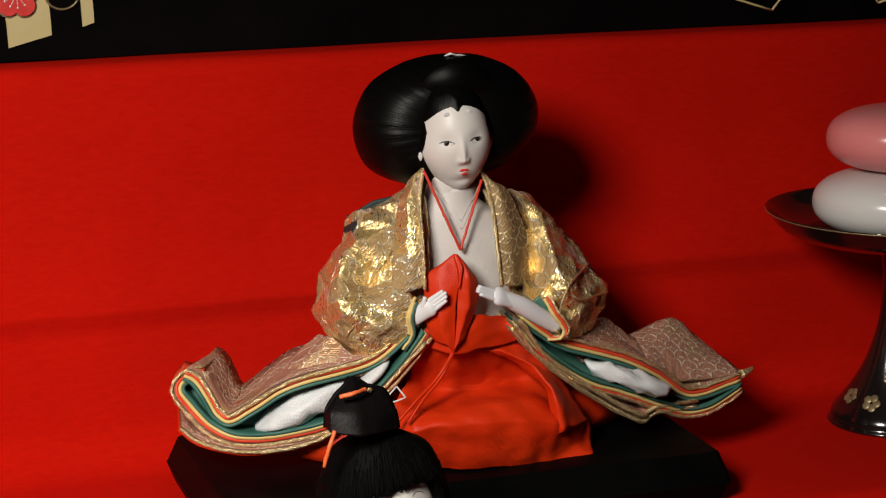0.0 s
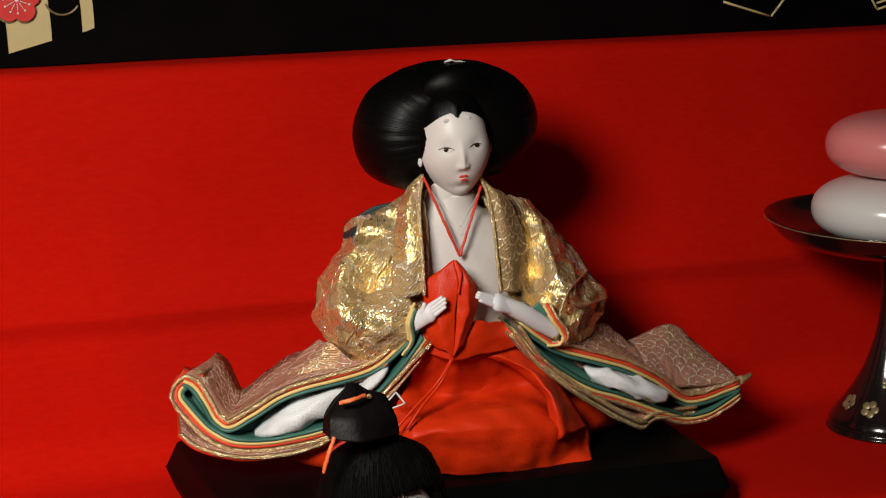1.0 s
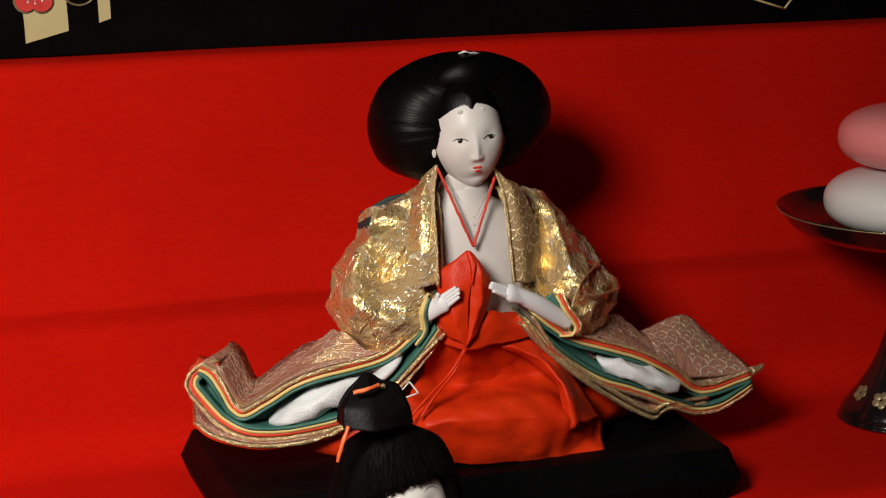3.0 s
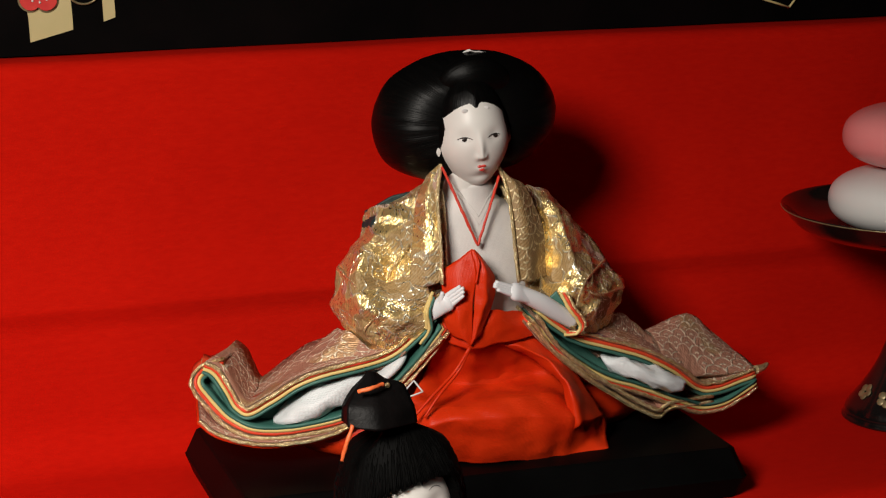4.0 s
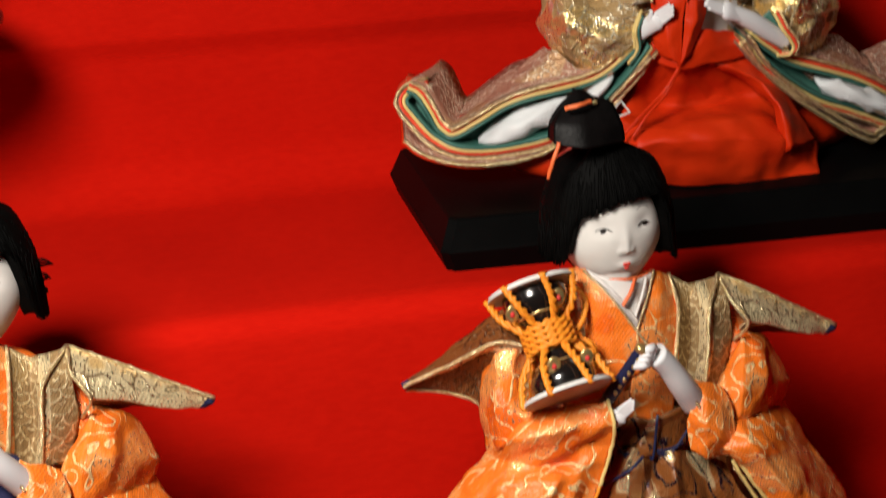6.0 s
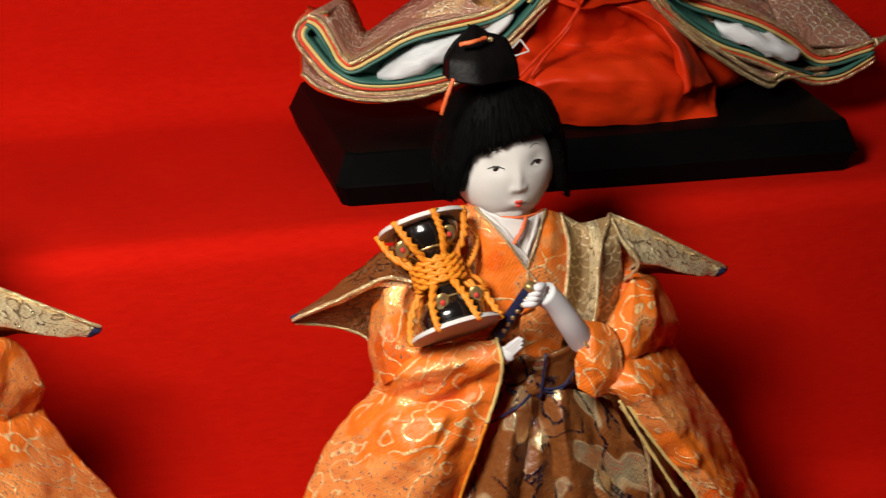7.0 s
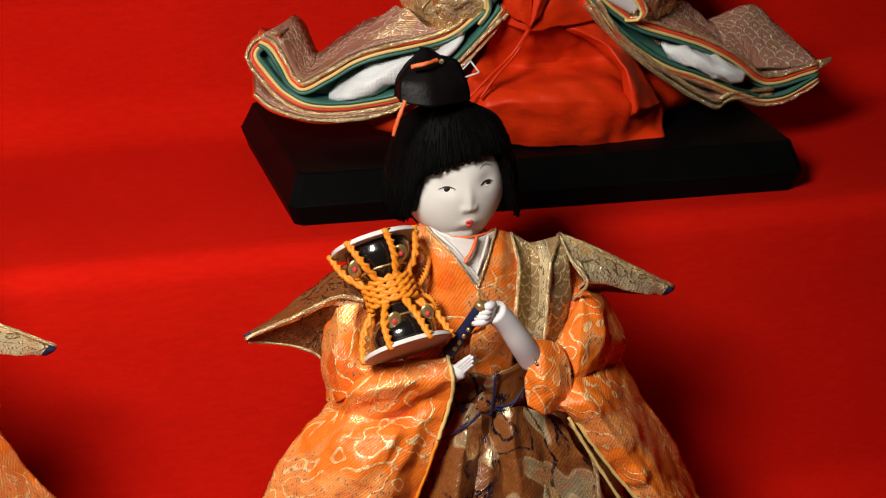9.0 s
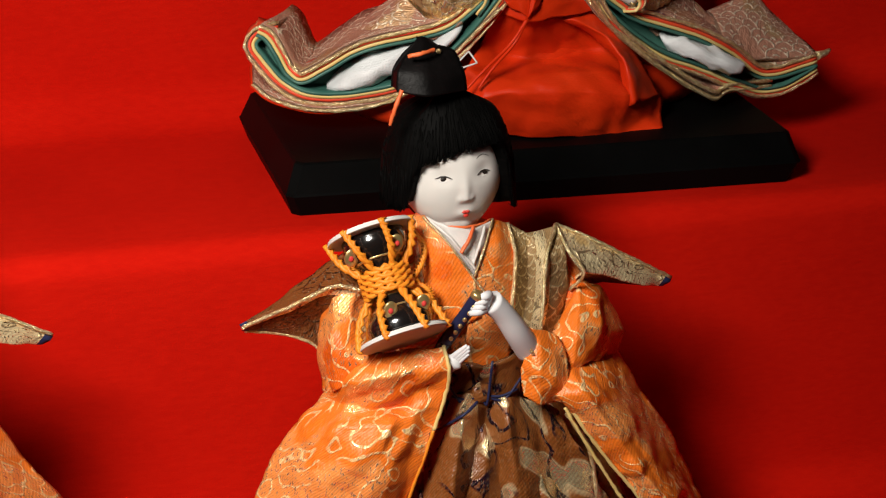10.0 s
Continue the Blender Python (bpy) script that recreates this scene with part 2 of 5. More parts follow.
SATIN_BLACK = plain("satin_black_wood", (0.0015, 0.0015, 0.0015), (0.0025, 0.0025, 0.0025), 0.48, 0.04, 30, 900, 0.1, 0.0003)
PANEL_BLACK = plain("matt_black_panel", (0.0012, 0.001, 0.001), (0.003, 0.002, 0.002), 0.7, 0.04, 20, 900, 0.1, 0.0003)
CREAM = plain("cream_print", (0.50, 0.42, 0.20), (0.55, 0.46, 0.24), 0.6, 0.3, 25, 900, 0.08, 0.0003)
CREAM_LINE = plain("gold_line_print", (0.58, 0.47, 0.20), (0.66, 0.55, 0.27), 0.5, 0.3)
PLUM_RED = plain("plum_red_print", (0.55, 0.03, 0.03), (0.62, 0.05, 0.04), 0.6, 0.3)
MOCHI_WHITE = plain("glossy_white", (0.66, 0.65, 0.63), (0.70, 0.69, 0.67), 0.22, 0.5, 20, 300, 0.02, 0.0003)
MOCHI_PINK = plain("glossy_pink", (0.72, 0.22, 0.22), (0.76, 0.26, 0.25), 0.24, 0.5, 20, 300, 0.02, 0.0003)
MAKIE = plain("gold_lacquer_print", (0.22, 0.17, 0.085), (0.32, 0.26, 0.14), 0.4, 0.5, 200, 800, 0.2, 0.0003, 0.5)
DRUM_SKIN = plain("drum_skin", (0.62, 0.60, 0.57), (0.68, 0.66, 0.63), 0.5, 0.4)
GOLD_PAINT = plain("gold_paint", (0.60, 0.42, 0.16), (0.72, 0.54, 0.24), 0.3, 0.5, 200, 900, 0.2, 0.0004, 0.8)
PLASTER = plain("plaster", (0.42, 0.38, 0.33), (0.46, 0.42, 0.37), 0.9, 0.2, 3, 200, 0.2, 0.001)
WOOD_FLOOR = plain("floor_wood", (0.22, 0.13, 0.07), (0.28, 0.17, 0.10), 0.5, 0.4, 8, 200, 0.2, 0.001)


# ---- mesh tools ----
def catmull(pts, t):
    """The point at t (0 to 1) on a smooth curve through the points (tuples of any length)."""
    n = len(pts) - 1
    s = min(max(t, 0.0), 1.0) * n
    i = min(int(s), n - 1)
    f = s - i
    p1, p2 = pts[i], pts[i + 1]
    p0 = pts[i - 1] if i > 0 else [2 * a - b for a, b in zip(p1, p2)]
    p3 = pts[i + 2] if i + 2 <= n else [2 * b - a for a, b in zip(p1, p2)]
    return [0.5 * (2 * b + (c - a) * f + (2 * a - 5 * b + 4 * c - d) * f * f + (3 * b - a - 3 * c + d) * f ** 3)
            for a, b, c, d in zip(p0, p1, p2, p3)]


def crumple(p, size, amount, ridged=True):
    """A small shift, as of creased cloth, at the place p."""
    q = Vector(p) / size
    n = noise.noise_vector(q) + 0.5 * noise.noise_vector(q * 2.1)
    if ridged:
        n = Vector([math.copysign(abs(k) ** 0.7, k) for k in n])
    return n * amount


def facet(p, size, amount, way=(0.55, 0.2, 0.82)):
    """A height of flat planes that meet in sharp creases, as of stiff cloth; the creases cross the given way and wander a little."""
    p = Vector(p)
    w = Vector(way)
    a = p.dot(w) / size + 0.75 * noise.noise(p / (size * 2.0))
    b = p.dot(Vector((-w.z, w.y, w.x))) / (size * 1.7) + 0.75 * noise.noise(p / (size * 1.8) + Vector((7, 3, 1)))
    soft = 0.5 + 0.5 * noise.noise(p / (size * 1.7) + Vector((2, 9, 4)))
    return (abs(2 * (a - math.floor(a + 0.5))) - 0.5) * amount * (0.35 + 0.9 * soft) + (abs(2 * (b - math.floor(b + 0.5))) - 0.5) * amount * 0.7


class Shape:
    """One mesh, gathered from smooth sheets, tubes and lumps, in several materials."""

    def __init__(self, origin):
        self.o = Vector(origin)
        self.verts, self.faces, self.ids, self.mats = [], [], [], []
        self.uvs = {}

    def slot(self, m):
        if m not in self.mats:
            self.mats.append(m)
        return self.mats.index(m)

    def grid(self, fn, nu, nv, m, closed=False, thick=0.0, pick=None, caps=False):
        """A sheet fn(u, v), u and v from 0 to 1; closed joins u = 1 to u = 0."""
        cols = nu if closed else nu + 1
        P = [[Vector(fn(i / nu, j / nv)) for i in range(cols)] for j in range(nv + 1)]
        base = len(self.verts)
        self.verts += [p - self.o for row in P for p in row]
        k = self.slot(m)
        # lengths along the sheet, so that woven figures lie along the cloth
        lu = [0.0]
        for i in range(nu):
            lu.append(lu[-1] + sum((P[j][(i + 1) % cols] - P[j][i]).length for j in range(0, nv + 1, 4)) / (nv // 4 + 1))
        lv = [0.0]
        for j in range(nv):
            lv.append(lv[-1] + sum((P[j + 1][i] - P[j][i]).length for i in range(0, cols, 4)) / ((cols - 1) // 4 + 1))
        off = (len(self.faces) * 0.0137) % 1.0
        quads = []
        for j in range(nv):
            for i in range(nu):
                a, b = j * cols + i, j * cols + (i + 1) % cols
                quads.append(((a, b, b + cols, a + cols), (i + 0.5) / nu, (j + 0.5) / nv))
        for n, (q, u, v) in enumerate(quads):
            j, i = divmod(n, nu)
            self.uvs[len(self.faces)] = [(lu[a] + off, lv[b]) for a, b in ((i, j), (i + 1, j), (i + 1, j + 1), (i, j + 1))]
            self.faces.append([base + x for x in q])
            self.ids.append(self.slot(pick(u, v)) if pick else k)
        if caps:
            for j, rev in ((0, True), (nv, False)):
                ring = [base + j * cols + i for i in range(cols)]
                self.faces.append(ring[::-1] if rev else ring)
                self.ids.append(k)
        if thick:
            N = []
            for j in range(nv + 1):
                for i in range(cols):
                    i0, i1 = ((i - 1) % cols, (i + 1) % cols) if closed else (max(i - 1, 0), min(i + 1, cols - 1))
                    du = P[j][i1] - P[j][i0]
                    dv = P[min(j + 1, nv)][i] - P[max(j - 1, 0)][i]
                    n = du.cross(dv)
                    N.append(n.normalized() if n.length > 1e-12 else Vector((0, 0, 1)))
            base2 = len(self.verts)
            flat = [p for row in P for p in row]
            self.verts += [p - n * thick - self.o for p, n in zip(flat, N)]
            for n, (q, u, v) in enumerate(quads):
                j, i = divmod(n, nu)
                self.uvs[len(self.faces)] = [(lu[a] + off, lv[b]) for a, b in ((i, j + 1), (i + 1, j + 1), (i + 1, j), (i, j))]
                self.faces.append([base2 + x for x in reversed(q)])
                self.ids.append(self.slot(pick(u, v)) if pick else k)
            rim = []
            for i in range(nu):
                rim.append((i, (i + 1) % cols))
                rim.append((nv * cols + (i + 1) % cols, nv * cols + i))
            if not closed:
                for j in range(nv):
                    rim.append(((j + 1) * cols, j * cols))
                    rim.append((j * cols + nu, (j + 1) * cols + nu))
            for a, b in rim:
                self.faces.append([base + b, base + a, base2 + a, base2 + b])
                self.ids.append(k)

    def tube(self, pts, r, m, n=10, steps=24, flat=1.0, side=(0, 1, 0), wave=None):
        """A round or flattened tube along a smooth curve; r is a number or a list of radii along it."""
        rad = [(x,) for x in r] if isinstance(r, (list, tuple)) else [(r,), (r,)]
        C = [Vector(catmull(pts, i / steps)) for i in range(steps + 1)]
        side = Vector(side)

        def fn(u, v):
            i = round(v * steps)
            t = (C[min(i + 1, steps)] - C[max(i - 1, 0)]).normalized()
            a = t.cross(side)
            a = a.normalized() if a.length > 1e-6 else Vector((1, 0, 0))
            b = a.cross(t).normalized()
            q = catmull(rad, v)[0]
            ang = 2 * math.pi * u
            p = C[i] + a * (math.cos(ang) * q) + b * (math.sin(ang) * q * flat)
            return p + wave(p, u, v) if wave else p
        self.grid(fn, n, steps, m, closed=True, caps=True)

    def lump(self, c, axes, m, turn=None, nu=20, nv=12, wave=None):
        c, turn = Vector(c), turn or Matrix.Identity(3)

        def fn(u, v):
            a, e = 2 * math.pi * u, math.pi * (0.002 + 0.996 * v)
            p = Vector((axes[0] * math.sin(e) * math.sin(a), -axes[1] * math.sin(e) * math.cos(a), axes[2] * math.cos(e)))
            p = c + turn @ p
            return p + wave(p) if wave else p
        self.grid(fn, nu, nv, m, closed=True, caps=True)

    def cloth(self, rows, m, n=12, sharp=0.55, thick=-0.0014, fine=0.0005, size=0.013, crease=0.0, shift=(0, 0, 0), pick=None, way=(0.55, 0.2, 0.82)):
        """Stiff cloth stretched over rows of points: flat planes that meet in soft creases. sharp runs from round (0) to folded (1)."""
        shift = Vector(shift)

        def along(pts, t):
            k = min(int(t * (len(pts) - 1)), len(pts) - 2)
            f = t * (len(pts) - 1) - k
            return [(a + (b - a) * f) * sharp + c * (1 - sharp) for a, b, c in zip(pts[k], pts[k + 1], catmull(pts, t))]

        def fn(u, v):
            p = Vector(along([along(r, u) for r in rows], v))
            if crease:
                p.y -= facet(p, 0.018, crease, way)
            return p + shift + crumple(p, size, fine)
        self.grid(fn, n * (len(rows[0]) - 1), n * (len(rows) - 1), m, thick=thick, pick=pick)
        return fn

    def edging(self, pts, r, m, shift=(0, 0, 0)):
        """A fine braid or lining lip along a line."""
        self.tube([tuple(Vector(p) + Vector(shift)) for p in pts], r, m, 8, 12 * (len(pts) - 1), wave=lambda p, u, v: crumple(p, 0.003, r * 0.3))

    def finish(self, name, parent=None):
        me = bpy.data.meshes.new(name)
        me.from_pydata([tuple(v) for v in self.verts], [], self.faces)
        for m in self.mats:
            me.materials.append(m)
        me.polygons.foreach_set("material_index", self.ids)
        me.polygons.foreach_set("use_smooth", [True] * len(self.faces))
        me.update()
        layer = me.uv_layers.new(name="UVMap").data
        for f, corners in self.uvs.items():
            for loop, c in zip(me.polygons[f].loop_indices, corners):
                layer[loop].uv = c
        bm = bmesh.new()
        bm.from_mesh(me)
        bmesh.ops.recalc_face_normals(bm, faces=bm.faces)
        bm.to_mesh(me)
        bm.free()
        ob = new(name, me)
        if parent:
            ob.parent = parent
            ob.location = self.o - parent.location
        else:
            ob.location = self.o
        return ob


def prism(shape, outline, y0, y1, m):
    """A flat plate: an outline in x and z, from y0 (front) to y1."""
    base = len(shape.verts)
    n = len(outline)
    for y in (y0, y1):
        shape.verts += [Vector((x, y, z)) - shape.o for x, z in outline]
    k = shape.slot(m)
    for f in ([base + i for i in range(n)], [base + n + i for i in reversed(range(n))]):
        shape.faces.append(f)
        shape.ids.append(k)
    for i in range(n):
        j = (i + 1) % n
        shape.faces.append([base + j, base + i, base + n + i, base + n + j])
        shape.ids.append(k)


def flat_shade(ob):
    ob.data.polygons.foreach_set("use_smooth", [False] * len(ob.data.polygons))
    return ob


# ---- room and tiers ----
def box(name, lo, hi, m, kind="structure", category="wall", label=""):
    s = Shape(((lo[0] + hi[0]) / 2, (lo[1] + hi[1]) / 2, lo[2]))
    prism(s, [(lo[0], lo[2]), (hi[0], lo[2]), (hi[0], hi[2]), (lo[0], hi[2])], lo[1], hi[1], m)
    return tagged(flat_shade(s.finish(name)), label, category, kind=kind)


box("floor", (-2.0, -2.0, -0.92), (2.6, 2.4, -0.80), WOOD_FLOOR, category="floor", label="plain brown wooden room floor")
box("ceiling", (-2.0, -2.0, 1.70), (2.6, 2.4, 1.80), PLASTER, category="ceiling", label="plain plastered room ceiling")
box("wall_west", (-2.1, -2.0, -0.80), (-2.0, 2.4, 1.70), PLASTER, label="plain plastered room wall")
box("wall_east", (2.6, -2.0, -0.80), (2.7, 2.4, 1.70), PLASTER, label="plain plastered room wall")
box("wall_south", (-2.0, -2.1, -0.80), (2.6, -2.0, 1.70), PLASTER, label="plain plastered room wall")
box("wall_north", (-2.0, 2.4, -0.80), (2.6, 2.5, 1.70), PLASTER, label="plain plastered room wall")

WALL_Y, EDGE_Y, TOP_Z, LOW_Z = 1.205, 0.985, 0.243, -0.185


def tier_profile():
    """The cloth's section from back to front, as (y, z): treads, rounded edges, risers with a fold, soft inner corners."""
    p = [(1.62, TOP_Z), (1.40, TOP_Z), (1.24, TOP_Z)]
    p += [(WALL_Y + 0.012 - 0.010 * math.sin(a), TOP_Z - 0.010 + 0.010 * math.cos(a)) for a in np.linspace(0, math.pi / 2, 6)]
    p += [(WALL_Y + 0.002, 0.20), (WALL_Y + 0.002, 0.165), (WALL_Y, 0.135), (WALL_Y - 0.0055, 0.112), (WALL_Y - 0.0100, 0.099),
          (WALL_Y - 0.0100, 0.0945), (WALL_Y - 0.0060, 0.089), (WALL_Y - 0.0060, 0.080), (WALL_Y - 0.0085, 0.060)]
    p += [(WALL_Y - 0.009 - 0.030 * (1 - math.cos(a)), 0.030 * (1 - math.sin(a))) for a in np.linspace(0.1, math.pi / 2, 7)]
    p += [(1.10, 0.0), (1.04, 0.0), (EDGE_Y + 0.018, 0.0)]
    p += [(EDGE_Y + 0.012 - 0.014 * math.sin(a), -0.014 + 0.014 * math.cos(a)) for a in np.linspace(0.15, math.pi / 2, 7)]
    p += [(EDGE_Y - 0.003, -0.05), (EDGE_Y - 0.003, -0.10)]
    p += [(EDGE_Y - 0.004 - 0.025 * (1 - math.cos(a)), LOW_Z + 0.025 * (1 - math.sin(a))) for a in np.linspace(0, math.pi / 2, 6)]
    p += [(0.90, LOW_Z), (0.80, LOW_Z), (0.745, LOW_Z)]
    p += [(0.742 - 0.012 * math.sin(a), LOW_Z - 0.012 + 0.012 * math.cos(a)) for a in np.linspace(0.15, math.pi / 2, 5)]
    p += [(0.73, -0.35), (0.73, -0.42), (0.71, -0.445), (0.50, -0.45), (0.48, -0.46), (0.478, -0.60), (0.476, -0.798)]
    return p


def tier_cloth():
    prof = tier_profile()
    x0, x1, n = -0.95, 1.75, 270
    s = Shape((0.4, 1.2, -0.80))

    def fn(u, v):
        x = x0 + (x1 - x0) * u
        y, z = prof[round(v * (len(prof) - 1))]
        w = noise.noise(Vector((x * 3.0, y * 4.0, z * 5.0))) * 0.0022 + noise.noise(Vector((x * 11.0, y * 9.0, z * 9.0 + 3.0))) * 0.0011
        drape = max(0.0, noise.noise(Vector((x * 7.0, 5.0, 1.0)))) * 0.004 * math.exp(-((z - 0.05) / 0.045) ** 2) if y > 1.15 else 0.0
        return Vector((x, y + w - drape, z + w * 0.6))
    s.grid(fn, n, len(prof) - 1, RED_FELT, thick=-0.002)
    return tagged(s.finish("step_cloth"), "bright red felt cloth draped over the display steps", "cloth")


tier_cloth()


def picture_panel():
    """The black board that stands on the upper step, with its printed motifs a hair proud."""
    s = Shape((0.45, 1.255, TOP_Z))
    prism(s, [(-0.6, TOP_Z + 0.001), (1.5, TOP_Z + 0.001), (1.5, 0.75), (-0.6, 0.75)], 1.235, 1.255, PANEL_BLACK)
    ob = tagged(flat_shade(s.finish("picture_panel")), "black panel with cream fan slats and red plum blossom", "panel")
    fy = 1.2338

    def motif(name, outline, m, lift=0.0, label=""):
        t = Shape((outline[0][0], fy - lift, outline[0][1]))
        prism(t, outline, fy - lift, 1.2352 - lift, m)
        o = flat_shade(t.finish(name, ob))
        if label:
            tagged(o, label)
        return o

    def arc(cx, cz, r, a0, a1, n=10):
        return [(cx + r * math.cos(radians(a)), cz + r * math.sin(radians(a))) for a in np.linspace(a0, a1, n)]

    # two fan slats that taper towards the top
    motif("fan_slat", [(0.1805, 0.2520), (0.2060, 0.2585)] + arc(0.02, 0.2585, 0.186, 2, 16, 6) + arc(0.02, 0.2520, 0.1605, 16, 2, 6)[:-1], CREAM, label="cream fan slat")
    motif("fan_slat", [(0.2245, 0.2625), (0.2315, 0.2648)] + arc(0.04, 0.2648, 0.1915, 2, 14, 6) + arc(0.04, 0.2625, 0.1845, 14, 2, 6)[:-1], CREAM, label="cream fan slat")
    # plum blossom: five petals, rim, stamens
    cx, cz = 0.186, 0.2835
    pet = []
    for a in np.linspace(0, 2 * math.pi, 80, endpoint=False):
        r = 0.0098 + 0.0042 * abs(math.sin(2.5 * a + 0.9)) ** 0.6
        pet.append((r, a))
    motif("blossom_rim", [(cx + (r + 0.0011) * math.cos(a), cz + (r + 0.0011) * math.sin(a)) for r, a in pet], MAKIE, 0.0015, "gold blossom outline")
    motif("blossom", [(cx + r * math.cos(a), cz + r * math.sin(a)) for r, a in pet], PLUM_RED, 0.003, "red plum blossom")
    t = Shape((cx, fy, cz))
    for k in range(11):
        a = 2 * math.pi * k / 11 + 0.2
        d = Vector((math.cos(a), 0, math.sin(a)))
        c = Vector((cx, fy - 0.0032, cz))
        t.tube([c + d * 0.002, c + d * 0.0068], 0.00022, WHITE_SKIN, 6, 4)
        t.lump(c + d * 0.0078, (0.0007, 0.0004, 0.0007), WHITE_SKIN, nu=10, nv=6)
    t.lump((cx, fy - 0.0032, cz), (0.0013, 0.0005, 0.0013), WHITE_SKIN)
    tagged(t.finish("stamen", ob), "white stamens")
    ring = arc(0.213, 0.284, 0.0105, 200, 330)
    t = Shape((0.213, fy, 0.284))
    t.tube([(x, fy - 0.0006, z) for x, z in ring], 0.0007, MAKIE, 8, 20)
    tagged(t.finish("curl_line", ob), "gold curl line")
    for path in ([(0.650, 0.2640), (0.686, 0.2528), (0.6905, 0.2580), (0.697, 0.266)], [(0.762, 0.263), (0.7675, 0.2543), (0.80, 0.262)],
                 [(0.767, 0.2585), (0.80, 0.2665)]):
        t = Shape((path[0][0], fy, path[0][1]))
        for a, b in zip(path, path[1:]):
            t.tube([(a[0], fy - 0.0004, a[1]), (b[0], fy - 0.0004, b[1])], 0.0008, CREAM_LINE, 8, 3)
        tagged(t.finish("fan_outline", ob), "gold fan outline")
    return ob


picture_panel()


def pedestal(x0, x1, y0, y1, z, h, label, turn=0.0):
    """A black display base: undercut foot, upright band and a broad chamfer below the top."""
    s = Shape(((x0 + x1) / 2, (y0 + y1) / 2, z))
    rings = [(0.0045, 0.0), (0.0, h * 0.42), (0.0008, h * 0.46), (0.0062, h * 0.97), (0.0075, h), (0.05, h)]
    cut = 0.004

    def outline(inset):
        a, b, c, d = x0 + inset, x1 - inset, y0 + inset, y1 - inset
        k = cut
        return [(a + k, c), (b - k, c), (b, c + k), (b, d - k), (b - k, d), (a + k, d), (a, d - k), (a, c + k)]
    R = [outline(i) for i, _ in rings]
    s.grid(lambda u, v: Vector((*R[round(v * 5)][round(u * 8) % 8], z + rings[round(v * 5)][1])), 8, 5, SATIN_BLACK, closed=True, caps=True)
    ob = tagged(flat_shade(s.finish("doll_pedestal")), label, "pedestal", "doll pedestals")
    ob.rotation_euler.z = radians(turn)
    return ob


pedestal(0.2465, 0.5455, 1.009, 1.160, 0.0, 0.029, "low black lacquered pedestal under the seated lady doll", -2.0)
pedestal(0.205, 0.405, 0.79, 0.935, LOW_Z, 0.024, "low black lacquered pedestal under the drummer doll")
pedestal(-0.095, 0.105, 0.79, 0.935, LOW_Z, 0.024, "low black lacquered pedestal under the musician doll")


def offering_stand(x, y):
    """A footed lacquer dish."""
    s = Shape((x, y, 0))
    prof = [(0.002, 0.0), (0.0365, 0.0), (0.0378, 0.004), (0.036, 0.010), (0.027, 0.022), (0.017, 0.040), (0.0095, 0.065), (0.0075, 0.09), (0.010, 0.112),
            (0.020, 0.1195)]
    s.grid(lambda u, v: Vector((x + catmull(prof, v)[0] * math.cos(2 * math.pi * u), y + catmull(prof, v)[0] * math.sin(2 * math.pi * u), catmull(prof, v)[1])),
           48, 40, LACQUER, closed=True, caps=True)
    stand = tagged(s.finish("offering_stand"), "black lacquered footed offering dish with gold plum blossoms", "dish", "offering stands")
    d = Shape((x, y, 0.118))
    dish = [(0.003, 0.1185), (0.05, 0.120), (0.071, 0.126), (0.0812, 0.1372), (0.0820, 0.1378), (0.0812, 0.1386), (0.070, 0.1285), (0.05, 0.1228), (0.003, 0.122)]
    d.grid(lambda u, v: Vector((x + catmull(dish, v)[0] * math.cos(2 * math.pi * u), y + catmull(dish, v)[0] * math.sin(2 * math.pi * u), catmull(dish, v)[1])),
           72, 48, LACQUER, closed=True, caps=True)
    tagged(d.finish("dish", stand), "black lacquer dish")
    r = Shape((x, y, 0.1378))
    r.tube([(x + 0.0819 * math.cos(a), y + 0.0819 * math.sin(a), 0.1381) for a in np.linspace(0, 2 * math.pi, 49)], 0.0005, MAKIE, 6, 144, side=(0, 0, 1))
    tagged(r.finish("rim", stand), "gold dish rim")
    for ang, z, sz in ((215, 0.019, 0.0062), (250, 0.020, 0.0068), (290, 0.018, 0.0062), (235, 0.034, 0.0042), (180, 0.02, 0.006)):
        b = Shape((x, y, z))
        a = radians(ang)
        rr = np.interp(z, [0.010, 0.022, 0.040], [0.036, 0.027, 0.017]) + 0.0004
        c = Vector((x + rr * math.cos(a), y + rr * math.sin(a), z))
        nrm = Vector((math.cos(a), math.sin(a), 0.75)).normalized()
        tan = Vector((-math.sin(a), math.cos(a), 0))
        up = nrm.cross(tan) * -1
        turn = Matrix((tan, nrm * -1, up)).transposed()
        for k in range(5):
            q = 2 * math.pi * k / 5
            b.lump(c + (tan * math.cos(q) + up * math.sin(q)) * sz * 0.55, (sz * 0.45, 0.0006, sz * 0.45), MAKIE, turn, 12, 6)
        b.finish("painted_blossom", stand)
    return stand


